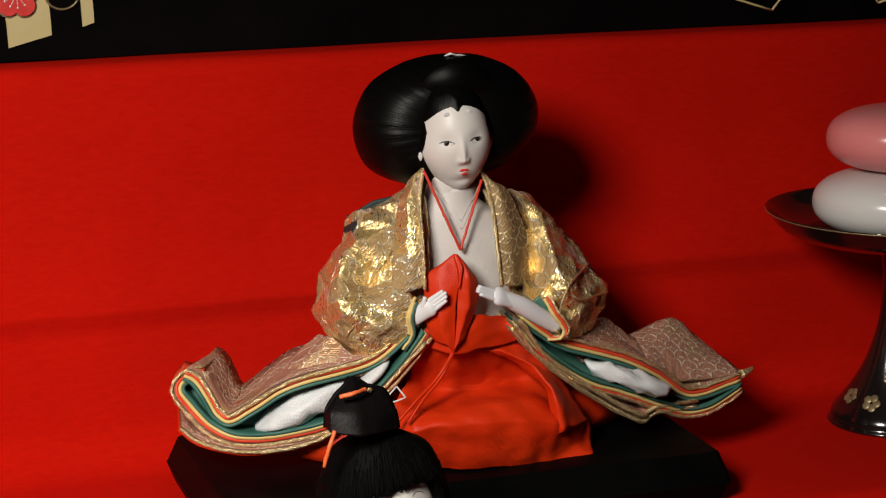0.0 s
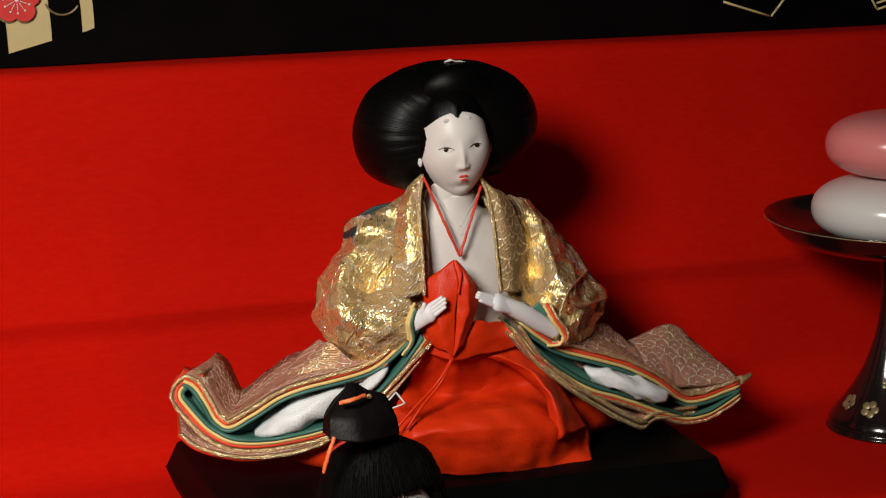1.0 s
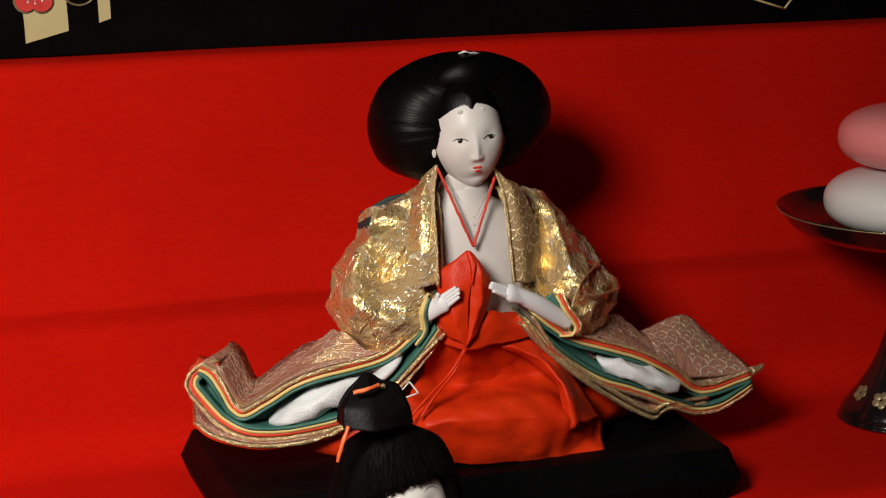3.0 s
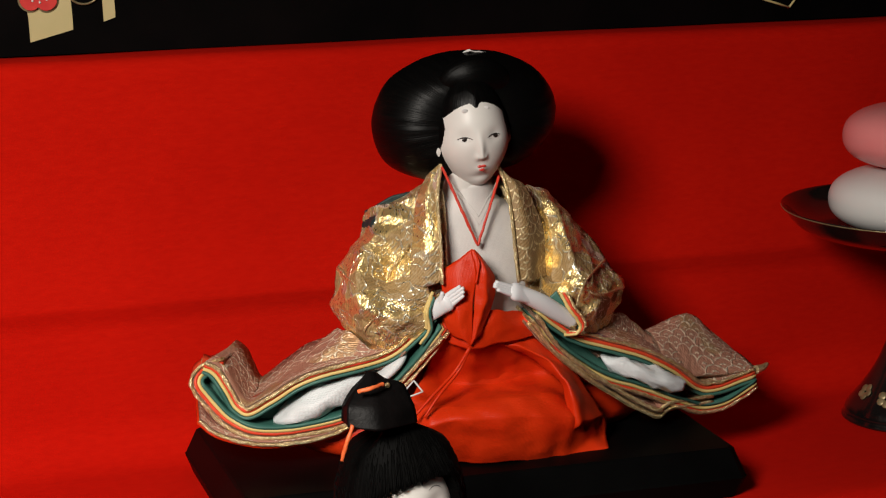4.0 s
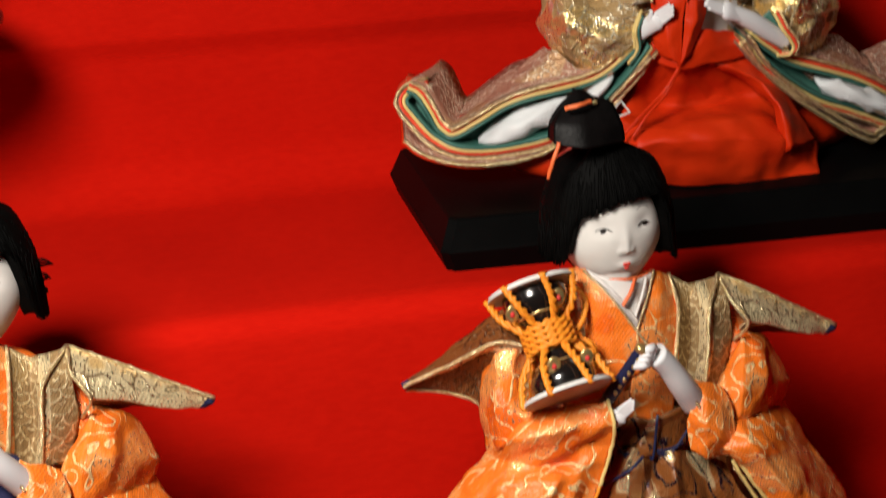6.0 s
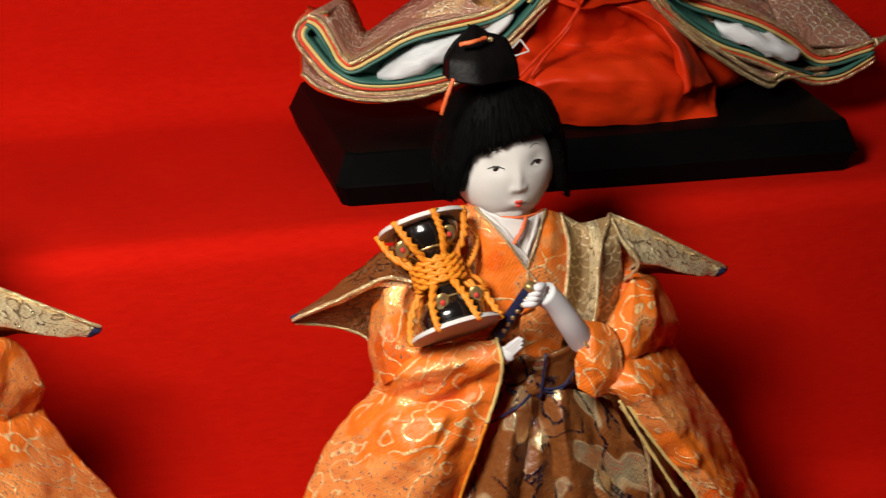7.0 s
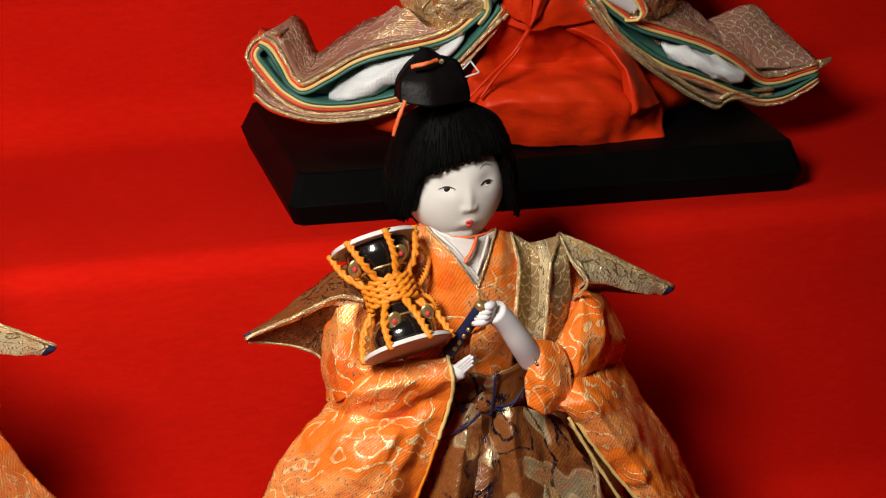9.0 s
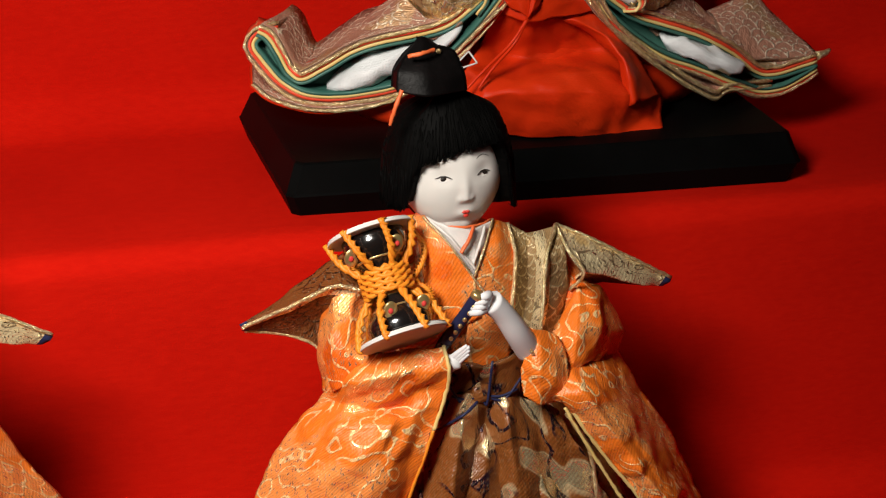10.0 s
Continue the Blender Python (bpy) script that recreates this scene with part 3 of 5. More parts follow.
def rice_cake(x, y, z, r, h, m, name, label):
    s = Shape((x, y, z))

    def fn(u, v):
        e = math.pi * (0.002 + 0.996 * v)
        c, k = math.cos(e), math.sin(e)
        rr = r * math.copysign(abs(k) ** 0.78, k)
        zz = h * (0.5 + 0.5 * math.copysign(abs(c) ** 0.85, c))
        p = Vector((x + rr * math.cos(2 * math.pi * u), y + rr * math.sin(2 * math.pi * u), z + zz))
        return p + Vector((0, 0, 0.0006 * math.sin(4 * math.pi * u) * k))
    s.grid(fn, 48, 28, m, closed=True, caps=True)
    return tagged(s.finish(name), label, "rice cake", "offering rice cakes")


for sx in (0.709, -0.050):
    offering_stand(sx, 1.108)
    rice_cake(sx, 1.108, 0.1225, 0.053, 0.042, MOCHI_WHITE, "rice_cake", "glossy white round rice cake on the lacquer dish")
    rice_cake(sx, 1.108, 0.1635, 0.0455, 0.041, MOCHI_PINK, "rice_cake", "glossy pink round rice cake stacked on the white one")


# ---- dolls: each is one mesh ----
def doll_head(s, c, a, b, h, turn, hairline, hair, eyes, lips, brows=None, nose=0.15, hair_lift=0.0012, rise=0.0, chin=0.27):
    """Head with a carved face; hairline(px, pz) tells hair from face. Places on the face are in shares of its half width and height."""
    c = Vector(c)

    def local(u, v):
        w = (u - 0.5) * 2
        ang = math.pi * (0.55 * w + 0.45 * w ** 3)
        e = math.pi * (0.003 + 0.994 * v)
        x, y, z = math.sin(e) * math.sin(ang), -math.sin(e) * math.cos(ang), math.cos(e)
        jaw = 1 - chin * max(0.0, -z) ** 1.6
        full = 1 + 0.07 * math.exp(-((z + 0.25) / 0.35) ** 2)
        px, pz = x * jaw * full, z
        py = y * (1 - 0.05 * max(0, -z))
        if y < 0:
            pz -= rise
            ridge = math.exp(-(px / 0.105) ** 2)
            up = min(max((0.32 - pz) / 0.58, 0.0), 1.0) ** 1.5
            cut = min(max((pz + 0.36) / 0.09, 0.0), 1.0)
            py -= nose * ridge * up * cut
            for k in (-0.13, 0.13):
                py -= nose * 0.35 * math.exp(-((px - k) / 0.06) ** 2 - ((pz + 0.27) / 0.06) ** 2)
            for k in (-0.42, 0.42):
                py += 0.055 * math.exp(-((px - k) / 0.2) ** 2 - ((pz - 0.10) / 0.13) ** 2)
            py -= 0.06 * math.exp(-(px / 0.16) ** 2 - ((pz + 0.52) / 0.07) ** 2)
            py += 0.04 * math.exp(-(px / 0.3) ** 2 - ((pz + 0.68) / 0.06) ** 2)
            py -= 0.05 * math.exp(-(px / 0.25) ** 2 - ((pz + 0.85) / 0.12) ** 2)
            pz += rise
        return px, py, pz

    def place(px, pz, lift=0.0):
        """The point of the face's front at px, pz."""
        best, q = 9.0, None
        for i in range(61):
            for j in range(61):
                k = local(0.30 + 0.40 * i / 60, 0.15 + 0.75 * j / 60)
                d = (k[0] - px) ** 2 + (k[2] - pz) ** 2
                if d < best:
                    best, q = d, k
        return c + turn @ Vector((px * a, q[1] * b - lift, pz * h))

    def fn(u, v):
        px, py, pz = local(u, v)
        p = Vector((px * a, py * b, pz * h))
        if hairline(px, py, pz):
            p *= 1 + hair_lift / a * min(1.0, max(0.0, hairline(px, py, pz, True) * 6))
        return c + turn @ p
    s.grid(fn, 230, 180, WHITE_SKIN, closed=False, pick=lambda u, v: hair if hairline(*local(u, v)) else WHITE_SKIN)
    for k in (-1, 1):
        ear = c + turn @ Vector((k * a * 0.99, 0.06 * b, -0.12 * h))
        s.lump(ear, (a * 0.16, b * 0.28, h * 0.24), WHITE_SKIN, turn)
    ex, ez, ew, tilt = eyes
    for k in (-1, 1):
        pts = []
        for f in np.linspace(-1, 1, 7):
            pts.append(place(k * ex + f * ew, ez + (1 - f * f) * 0.035, 0.0003))
        s.tube(pts, [a * 0.005, a * 0.015, a * 0.017, a * 0.005], INK, 8, 14)
        s.lump(place(k * ex + 0.02, ez - 0.005, -0.0001), (a * ew * 0.52, a * 0.03, h * tilt), INK, turn, 14, 8)
        pts = [place(k * ex + f * ew * 0.95, ez - 0.045 * (1 - f * f) - 0.005, 0.0001) for f in np.linspace(-1, 1, 5)]
        s.tube(pts, a * 0.007, GREY_BROW, 6, 10)
    if brows:
        bx, bz, bw, bm_, thin = brows
        for k in (-1, 1):
            pts = [place(k * bx + f * bw, bz + (1 - f * f) * 0.05 * thin + k * f * -0.02, 0.0001) for f in np.linspace(-1, 1, 5)]
            s.tube(pts, [a * 0.004, a * (0.008 if thin else 0.06), a * 0.004], bm_, 8, 12)
    lw, lz = lips
    for f in (-0.36, 0.36):
        s.lump(place(f * lw, lz + 0.018, 0.0000), (a * lw * 0.62, a * 0.03, h * 0.026), LIP, turn, 12, 8)
    s.lump(place(0, lz - 0.045, 0.0001), (a * lw * 0.66, a * 0.03, h * 0.026), LIP, turn, 12, 8)


def doll_fist(s, wrist, tips_mid, spread, r, m, reach=0.55, thumb=None):
    """A slim painted palm with four straight fingers, from the wrist to the finger tips."""
    w, t, sp = Vector(wrist), Vector(tips_mid), Vector(spread)
    d = t - w
    knuckle = w + d * reach
    face = d.cross(sp).normalized()
    s.tube([w - d * 0.2, w + d * 0.2, knuckle, knuckle + d * 0.12], [r * 0.66, r * 0.78, r * 0.88, r * 0.45], m, 16, 14, flat=0.55, side=face)
    for i in range(4):
        f = (i - 1.5) / 1.5
        a = knuckle - d * 0.16 + sp * f * 0.62
        e = t + sp * f * 0.62 - d * 0.09 * abs(f + 0.2)
        s.tube([a, (a + e) / 2 + face * r * 0.06, e], [r * 0.30, r * 0.26, r * 0.15], m, 10, 10)
    if thumb:
        s.tube([w + d * 0.2, (w + d * 0.2 + Vector(thumb)) / 2, thumb], [r * 0.36, r * 0.30, r * 0.16], m, 8, 8)


def ribbon(s, curve, m, back, width_in=0.0, thick=0.0016, steps=60, front=0.0, n=4, sag=0.0, trim=None, turn_sign=1, crease=0.0008):
    """A cloth layer whose front lip follows the curve; it runs back by the given vector. width_in shifts it across the curve."""
    def lip(u):
        p = Vector(catmull(curve, u))
        q = Vector(catmull(curve, min(u + 0.01, 1))) - Vector(catmull(curve, max(u - 0.01, 0)))
        nrm = Vector((q.z, 0, -q.x)).normalized() * turn_sign
        return p + nrm * width_in + Vector((0, -front, 0)), nrm

    def fn(u, v):
        p, nrm = lip(u)
        k = Vector(back(u)) if callable(back) else Vector(back)
        p = p + k * v + nrm * (-sag * math.sin(math.pi * v))
        return p + crumple(p, 0.016, crease * (0.4 + v))
    s.grid(fn, steps, n, m, thick=thick)
    if trim:
        s.tube([lip(i / 24)[0] + Vector((0, -0.0004, 0)) for i in range(25)], 0.0011, trim, 8, steps,
               wave=lambda p, u, v: crumple(p, 0.003, 0.0005))


def lady_doll():
    s = Shape((0.400, 1.088, 0.029))
    X = 0.398
    # scarlet trousers: a seated lap whose front folds over the knees
    rings = [(0.100, 0.031, 0.024, 0.030), (0.080, 0.046, 0.032, 0.042), (0.060, 0.058, 0.036, 0.050), (0.0295, 0.062, 0.038, 0.052)]

    def lap(u, v):
        z, w, f, bk = catmull(rings, v)
        a = 2 * math.pi * u
        return Vector((X + 0.006 + math.sin(a) * w, 1.092 - math.cos(a) * (f if math.cos(a) > 0 else bk), z))
    s.grid(lap, 80, 24, RED_SILK, closed=True, caps=True)
    s.cloth([[(0.3699, 1.0520, 0.0984), (0.3787, 1.0460, 0.0971), (0.3879, 1.0430, 0.0949), (0.4038, 1.0460, 0.0939), (0.4256, 1.0540, 0.0956)],
             [(0.3651, 1.0560, 0.0790), (0.3818, 1.0600, 0.0689), (0.4001, 1.0580, 0.0675), (0.4228, 1.0600, 0.0692), (0.4454, 1.0600, 0.0738)],
             [(0.3529, 1.0440, 0.0683), (0.3631, 1.0340, 0.0645), (0.3914, 1.0300, 0.0657), (0.4269, 1.0320, 0.0658), (0.4624, 1.0560, 0.0525)],
             [(0.3455, 1.0500, 0.0522), (0.3560, 1.0270, 0.0576), (0.3919, 1.0200, 0.0594), (0.4406, 1.0240, 0.0543), (0.4726, 1.0500, 0.0443)],
             [(0.3379, 1.0600, 0.0377), (0.3577, 1.0360, 0.0425), (0.3950, 1.0240, 0.0417), (0.4372, 1.0280, 0.0368), (0.4720, 1.0460, 0.0327)],
             [(0.3398, 1.0660, 0.0316), (0.3597, 1.0440, 0.0320), (0.3973, 1.0300, 0.0294), (0.4351, 1.0310, 0.0278), (0.4667, 1.0350, 0.0288)]], RED_SILK, 14, 0.35, fine=0.0011, size=0.018, crease=0.0011, way=(0.95, 0.1, 0.3))
    s.cloth([[(0.4089, 1.0470, 0.0925), (0.4131, 1.0440, 0.0934), (0.4264, 1.0500, 0.0952)], [(0.4283, 1.0480, 0.0804), (0.4319, 1.0360, 0.0831), (0.4490, 1.0520, 0.0772)], [(0.4380, 1.0340, 0.0699), (0.4414, 1.0260, 0.0684), (0.4614, 1.0480, 0.0586)],
             [(0.4411, 1.0260, 0.0455), (0.4456, 1.0220, 0.0494), (0.4708, 1.0460, 0.0446)]], RED_SILK, 10, 0.4, fine=0.0008)
    # hems that flare along the pedestal
    for pts, rad in (([(0.455, 1.062, 0.045), (0.480, 1.075, 0.042), (0.515, 1.095, 0.036)], [0.016, 0.013, 0.006]),
                     ([(0.350, 1.060, 0.048), (0.322, 1.068, 0.042), (0.285, 1.085, 0.043)], [0.018, 0.011, 0.004])):
        s.tube(pts, rad, RED_SILK, 16, 18, flat=0.8, wave=lambda p, u, v: crumple(p, 0.02, 0.0015))
    # stitched white triangle
    tri = [Vector((0.3365, 1.0260, 0.0726)), Vector((0.3482, 1.0280, 0.0831)), Vector((0.3520, 1.0240, 0.0775))]
    for p, q in zip(tri, tri[1:] + tri[:1]):
        s.tube([p, (p + q) / 2, q], 0.0005, WHITE_SILK, 6, 6)
    # sash and its front bow
    s.cloth([[(0.3726, 1.0470, 0.1170), (0.3849, 1.0400, 0.1159), (0.4015, 1.0400, 0.1150), (0.4211, 1.0470, 0.1102)], [(0.3705, 1.0460, 0.1062), (0.3841, 1.0380, 0.1062), (0.4007, 1.0380, 0.1059), (0.4248, 1.0460, 0.1026)],
             [(0.3711, 1.0460, 0.0991), (0.3840, 1.0380, 0.0953), (0.4011, 1.0390, 0.0953), (0.4266, 1.0470, 0.0966)]], RED_SILK, 10, 0.4, fine=0.0009)
    s.cloth([[(0.3708, 1.0440, 0.1392), (0.3779, 1.0400, 0.1457), (0.3864, 1.0380, 0.1511)], [(0.3693, 1.0420, 0.1249), (0.3759, 1.0350, 0.1281), (0.3868, 1.0340, 0.1361)], [(0.3704, 1.0420, 0.1111), (0.3767, 1.0340, 0.1117), (0.3847, 1.0340, 0.1173)],
             [(0.3750, 1.0420, 0.1023), (0.3796, 1.0350, 0.1010), (0.3839, 1.0350, 0.0974)]], RED_SILK, 10, 0.4, fine=0.0008)
    s.cloth([[(0.3861, 1.0380, 0.1511), (0.3880, 1.0370, 0.1505), (0.3913, 1.0370, 0.1465)], [(0.3864, 1.0330, 0.1389), (0.3912, 1.0300, 0.1404), (0.3980, 1.0350, 0.1375)], [(0.3856, 1.0330, 0.1222), (0.3911, 1.0300, 0.1240), (0.3987, 1.0360, 0.1245)],
             [(0.3832, 1.0340, 0.0977), (0.3848, 1.0330, 0.1010), (0.3902, 1.0350, 0.1038)]], RED_SILK, 10, 0.4, fine=0.0006)
    s.edging([(0.3867, 1.0370, 0.1510), (0.3873, 1.0310, 0.1446), (0.3853, 1.0300, 0.1340)], 0.0006, RED_SILK)
    for k in (0, 1):
        s.tube([(0.3828, 1.0330, 0.0973), Vector((0.3742, 1.0340, 0.0839)) + Vector((0.002 * k, 0, 0)), Vector((0.3588, 1.0280, 0.0731)) + Vector((0.004 * k, 0, 0)), Vector((0.3466, 1.0260, 0.0622)) + Vector((0.007 * k, 0, 0))],
               [0.0011, 0.0009, 0.0008], RED_SILK, 8, 16)
    # white under-robe
    body = [(0.182, 0.0135, 0.0135, 1.076), (0.172, 0.018, 0.016, 1.078), (0.160, 0.040, 0.024, 1.083), (0.140, 0.046, 0.030, 1.085), (0.115, 0.044, 0.034, 1.086), (0.095, 0.036, 0.032, 1.086)]

    def torso(u, v):
        z, w, d, cy = catmull(body, v)
        a = 2 * math.pi * u
        return Vector((X + w * math.sin(a), cy - d * math.cos(a), z))
    s.grid(torso, 64, 30, WHITE_SILK, closed=True, caps=True)
    s.tube([(X - 0.002, 1.077, 0.172), (X - 0.002, 1.073, 0.190)], [0.0125, 0.0115], WHITE_SKIN, 20, 8, side=(1, 0, 0))

    def chest(x, z, lift=0.0):
        zz = [r[0] for r in body][::-1]
        w = np.interp(z, zz, [r[1] for r in body][::-1])
        d = np.interp(z, zz, [r[2] for r in body][::-1])
        cy = np.interp(z, zz, [r[3] for r in body][::-1])
        k = min(0.98, abs(x - X) / w)
        return Vector((x, cy - d * math.sqrt(1 - k * k) - lift, z))
    # crossed collars, the red piping and the neck folds
    s.edging([(0.3764, 1.0600, 0.1941), (0.3821, 1.0560, 0.1795), (0.3881, 1.0520, 0.1640), (0.3941, 1.0505, 0.1501)], 0.0008, RED_CORD)
    s.edging([(0.4111, 1.0620, 0.1865), (0.4047, 1.0560, 0.1747), (0.3987, 1.0520, 0.1622), (0.3941, 1.0505, 0.1501)], 0.0008, RED_CORD)
    for n in range(2):
        for sx in (-1, 1):
            pts = [chest(X + sx * (0.0165 - n * 0.0022) * (1 - f), 0.1855 - 0.001 * n + (0.160 + n * 0.0055 - 0.1855) * f, 0.0003 + 0.006 * max(0, 1 - 2 * f)) for f in np.linspace(0, 1, 7)]
            s.tube(pts, 0.0002, WHITE_SILK, 8, 16, flat=0.4)
    # gold outer robe: a shell open at the front
    robe = [(0.184, 0.0205, 0.019, 1.079), (0.175, 0.031, 0.023, 1.083), (0.166, 0.047, 0.029, 1.086), (0.152, 0.057, 0.033, 1.088), (0.130, 0.061, 0.038, 1.088), (0.105, 0.060, 0.042, 1.088)]

    def mantle(u, v):
        z, w, d, cy = catmull(robe, v)
        edge_l = math.asin(min(0.95, (0.0188 + 0.0042 * v) / w))
        edge_r = math.asin(min(0.95, (0.0172 + 0.0110 * v) / w))
        a = edge_r + (2 * math.pi - edge_l - edge_r) * u
        p = Vector((X + w * math.sin(a), cy - d * math.cos(a), z - 0.006 * abs(math.sin(a)) * (1 - v)))
        return p + crumple(p, 0.016, 0.0018 * min(1, 5 * u, 5 * (1 - u)))
    s.grid(mantle, 110, 30, GOLD, thick=0.002)
    for side in (0.0, 1.0):
        s.tube([mantle(side, f) + Vector((0, -0.0008, 0)) for f in np.linspace(0, 1, 14)], 0.0012, GOLD_TRIM, 8, 60, wave=lambda p, u, v: crumple(p, 0.003, 0.0005))
    # collar bands folded along the front edges
    s.cloth([[(0.3700, 1.0680, 0.1884), (0.3719, 1.0620, 0.1925), (0.3769, 1.0630, 0.1951)], [(0.3625, 1.0640, 0.1758), (0.3660, 1.0550, 0.1778), (0.3719, 1.0550, 0.1773)],
             [(0.3568, 1.0550, 0.1533), (0.3616, 1.0450, 0.1555), (0.3697, 1.0440, 0.1569)], [(0.3518, 1.0460, 0.1319), (0.3595, 1.0400, 0.1322), (0.3686, 1.0390, 0.1341)]], GOLD, 12, 0.2, fine=0.0004)
    s.edging([(0.3765, 1.0620, 0.1953), (0.3715, 1.0540, 0.1775), (0.3693, 1.0430, 0.1572), (0.3686, 1.0380, 0.1331)], 0.0011, GOLD_TRIM)
    s.cloth([[(0.4120, 1.0660, 0.1922), (0.4145, 1.0640, 0.1891), (0.4195, 1.0680, 0.1843)], [(0.4141, 1.0560, 0.1771), (0.4190, 1.0540, 0.1797), (0.4273, 1.0620, 0.1789)],
             [(0.4138, 1.0470, 0.1565), (0.4221, 1.0460, 0.1573), (0.4359, 1.0580, 0.1574)], [(0.4155, 1.0430, 0.1300), (0.4229, 1.0430, 0.1284), (0.4378, 1.0560, 0.1268)]], OLIVE_GOLD, 12, 0.2, fine=0.0004)
    s.edging([(0.4116, 1.0650, 0.1924), (0.4137, 1.0550, 0.1774), (0.4134, 1.0460, 0.1568), (0.4151, 1.0420, 0.1293)], 0.0010, GOLD_TRIM)
    # shoulders, arms and puffed sleeves
    def puff(p, u, v):
        return crumple(p, 0.030, 0.0016) + crumple(p, 0.009, 0.0004)
    s.tube([(0.372, 1.090, 0.168), (0.353, 1.090, 0.150), (0.347, 1.084, 0.134), (0.345, 1.076, 0.117), (0.354, 1.066, 0.110), (0.3655, 1.055, 0.117)],
           [0.007, 0.0100, 0.0130, 0.0150, 0.0130, 0.0080], GOLD, 40, 50, flat=0.95, wave=puff)
    s.tube([(0.424, 1.090, 0.170), (0.442, 1.090, 0.155), (0.455, 1.084, 0.138), (0.462, 1.076, 0.122), (0.458, 1.066, 0.112), (0.450, 1.057, 0.110)],
           [0.007, 0.0100, 0.0130, 0.0150, 0.0130, 0.0080], GOLD, 40, 50, flat=0.95, wave=puff)
    s.cloth([[(0.3419, 1.0940, 0.1648), (0.3441, 1.0820, 0.1700), (0.3547, 1.0760, 0.1735), (0.3659, 1.0700, 0.1770)],
             [(0.3375, 1.0860, 0.1550), (0.3380, 1.0660, 0.1564), (0.3498, 1.0620, 0.1588), (0.3609, 1.0580, 0.1602)],
             [(0.3237, 1.0840, 0.1366), (0.3288, 1.0600, 0.1476), (0.3435, 1.0620, 0.1326), (0.3566, 1.0480, 0.1453)],
             [(0.3162, 1.0780, 0.1161), (0.3221, 1.0480, 0.1288), (0.3388, 1.0460, 0.1271), (0.3631, 1.0410, 0.1279)],
             [(0.3238, 1.0740, 0.1021), (0.3263, 1.0480, 0.1101), (0.3398, 1.0400, 0.1132), (0.3599, 1.0400, 0.1138)],
             [(0.3374, 1.0740, 0.0864), (0.3376, 1.0540, 0.0915), (0.3461, 1.0460, 0.0971), (0.3602, 1.0430, 0.1061)]], GOLD, 16, 0.7, fine=0.0011, size=0.009, crease=0.0034,
            pick=lambda u, v: DARK_CLOTH if u < 0.36 and 0.085 < v + 0.10 * u < 0.165 else GOLD)
    s.edging([(0.3227, 1.0830, 0.1369), (0.3241, 1.0520, 0.1315), (0.3316, 1.0440, 0.1200), (0.3262, 1.0480, 0.1082)], 0.0007, GOLD_TRIM)
    s.edging([(0.3435, 1.0600, 0.1327), (0.3482, 1.0540, 0.1460), (0.3539, 1.0530, 0.1539)], 0.0007, GOLD_TRIM)
    s.edging([(0.3637, 1.0400, 0.1287), (0.3590, 1.0390, 0.1186), (0.3605, 1.0410, 0.1078)], 0.0010, YELLOW_LINING)
    s.cloth([[(0.4250, 1.0700, 0.1784), (0.4338, 1.0740, 0.1780), (0.4442, 1.0800, 0.1739), (0.4562, 1.0920, 0.1669)],
             [(0.4326, 1.0600, 0.1615), (0.4428, 1.0680, 0.1553), (0.4502, 1.0660, 0.1616), (0.4723, 1.0880, 0.1477)],
             [(0.4325, 1.0540, 0.1375), (0.4425, 1.0640, 0.1332), (0.4497, 1.0500, 0.1427), (0.4865, 1.0840, 0.1282)],
             [(0.4316, 1.0460, 0.1224), (0.4422, 1.0500, 0.1205), (0.4560, 1.0420, 0.1256), (0.4965, 1.0780, 0.1120)],
             [(0.4394, 1.0400, 0.1133), (0.4498, 1.0420, 0.1086), (0.4654, 1.0460, 0.1095), (0.4917, 1.0760, 0.1024)],
             [(0.4493, 1.0390, 0.0976), (0.4556, 1.0440, 0.0944), (0.4647, 1.0520, 0.0929), (0.4821, 1.0720, 0.0917)]], GOLD, 16, 0.7, fine=0.0011, size=0.009, crease=0.0034, way=(-0.55, 0.2, 0.82))
    s.edging([(0.4856, 1.0820, 0.1283), (0.4544, 1.0400, 0.1262), (0.4483, 1.0400, 0.1099)], 0.0007, GOLD_TRIM)
    s.edging([(0.4952, 1.0760, 0.1119), (0.4654, 1.0460, 0.1167), (0.4532, 1.0420, 0.1252)], 0.0007, GOLD_TRIM)
    # lower folds of the sleeves that run out to the wings
    s.cloth([[(0.3217, 1.0820, 0.1016), (0.3253, 1.0680, 0.1027), (0.3363, 1.0520, 0.0947), (0.3583, 1.0440, 0.1041)], [(0.3041, 1.0920, 0.0852), (0.3093, 1.0700, 0.0916), (0.3277, 1.0560, 0.0872), (0.3507, 1.0460, 0.0954)],
             [(0.2873, 1.0920, 0.0705), (0.2960, 1.0700, 0.0755), (0.3200, 1.0580, 0.0787), (0.3414, 1.0480, 0.0888)]], ROSE_GOLD, 14, 0.4, fine=0.0009, crease=0.0022)
    s.cloth([[(0.4656, 1.0620, 0.0910), (0.4905, 1.0780, 0.0969), (0.5052, 1.0860, 0.0885), (0.5173, 1.0880, 0.0782)], [(0.4630, 1.0560, 0.0854), (0.4870, 1.0700, 0.0856), (0.5089, 1.0780, 0.0780), (0.5257, 1.0820, 0.0684)],
             [(0.4701, 1.0560, 0.0773), (0.4906, 1.0620, 0.0737), (0.5106, 1.0660, 0.0689), (0.5274, 1.0700, 0.0609)]], ROSE_GOLD, 14, 0.4, fine=0.0009, crease=0.0022)
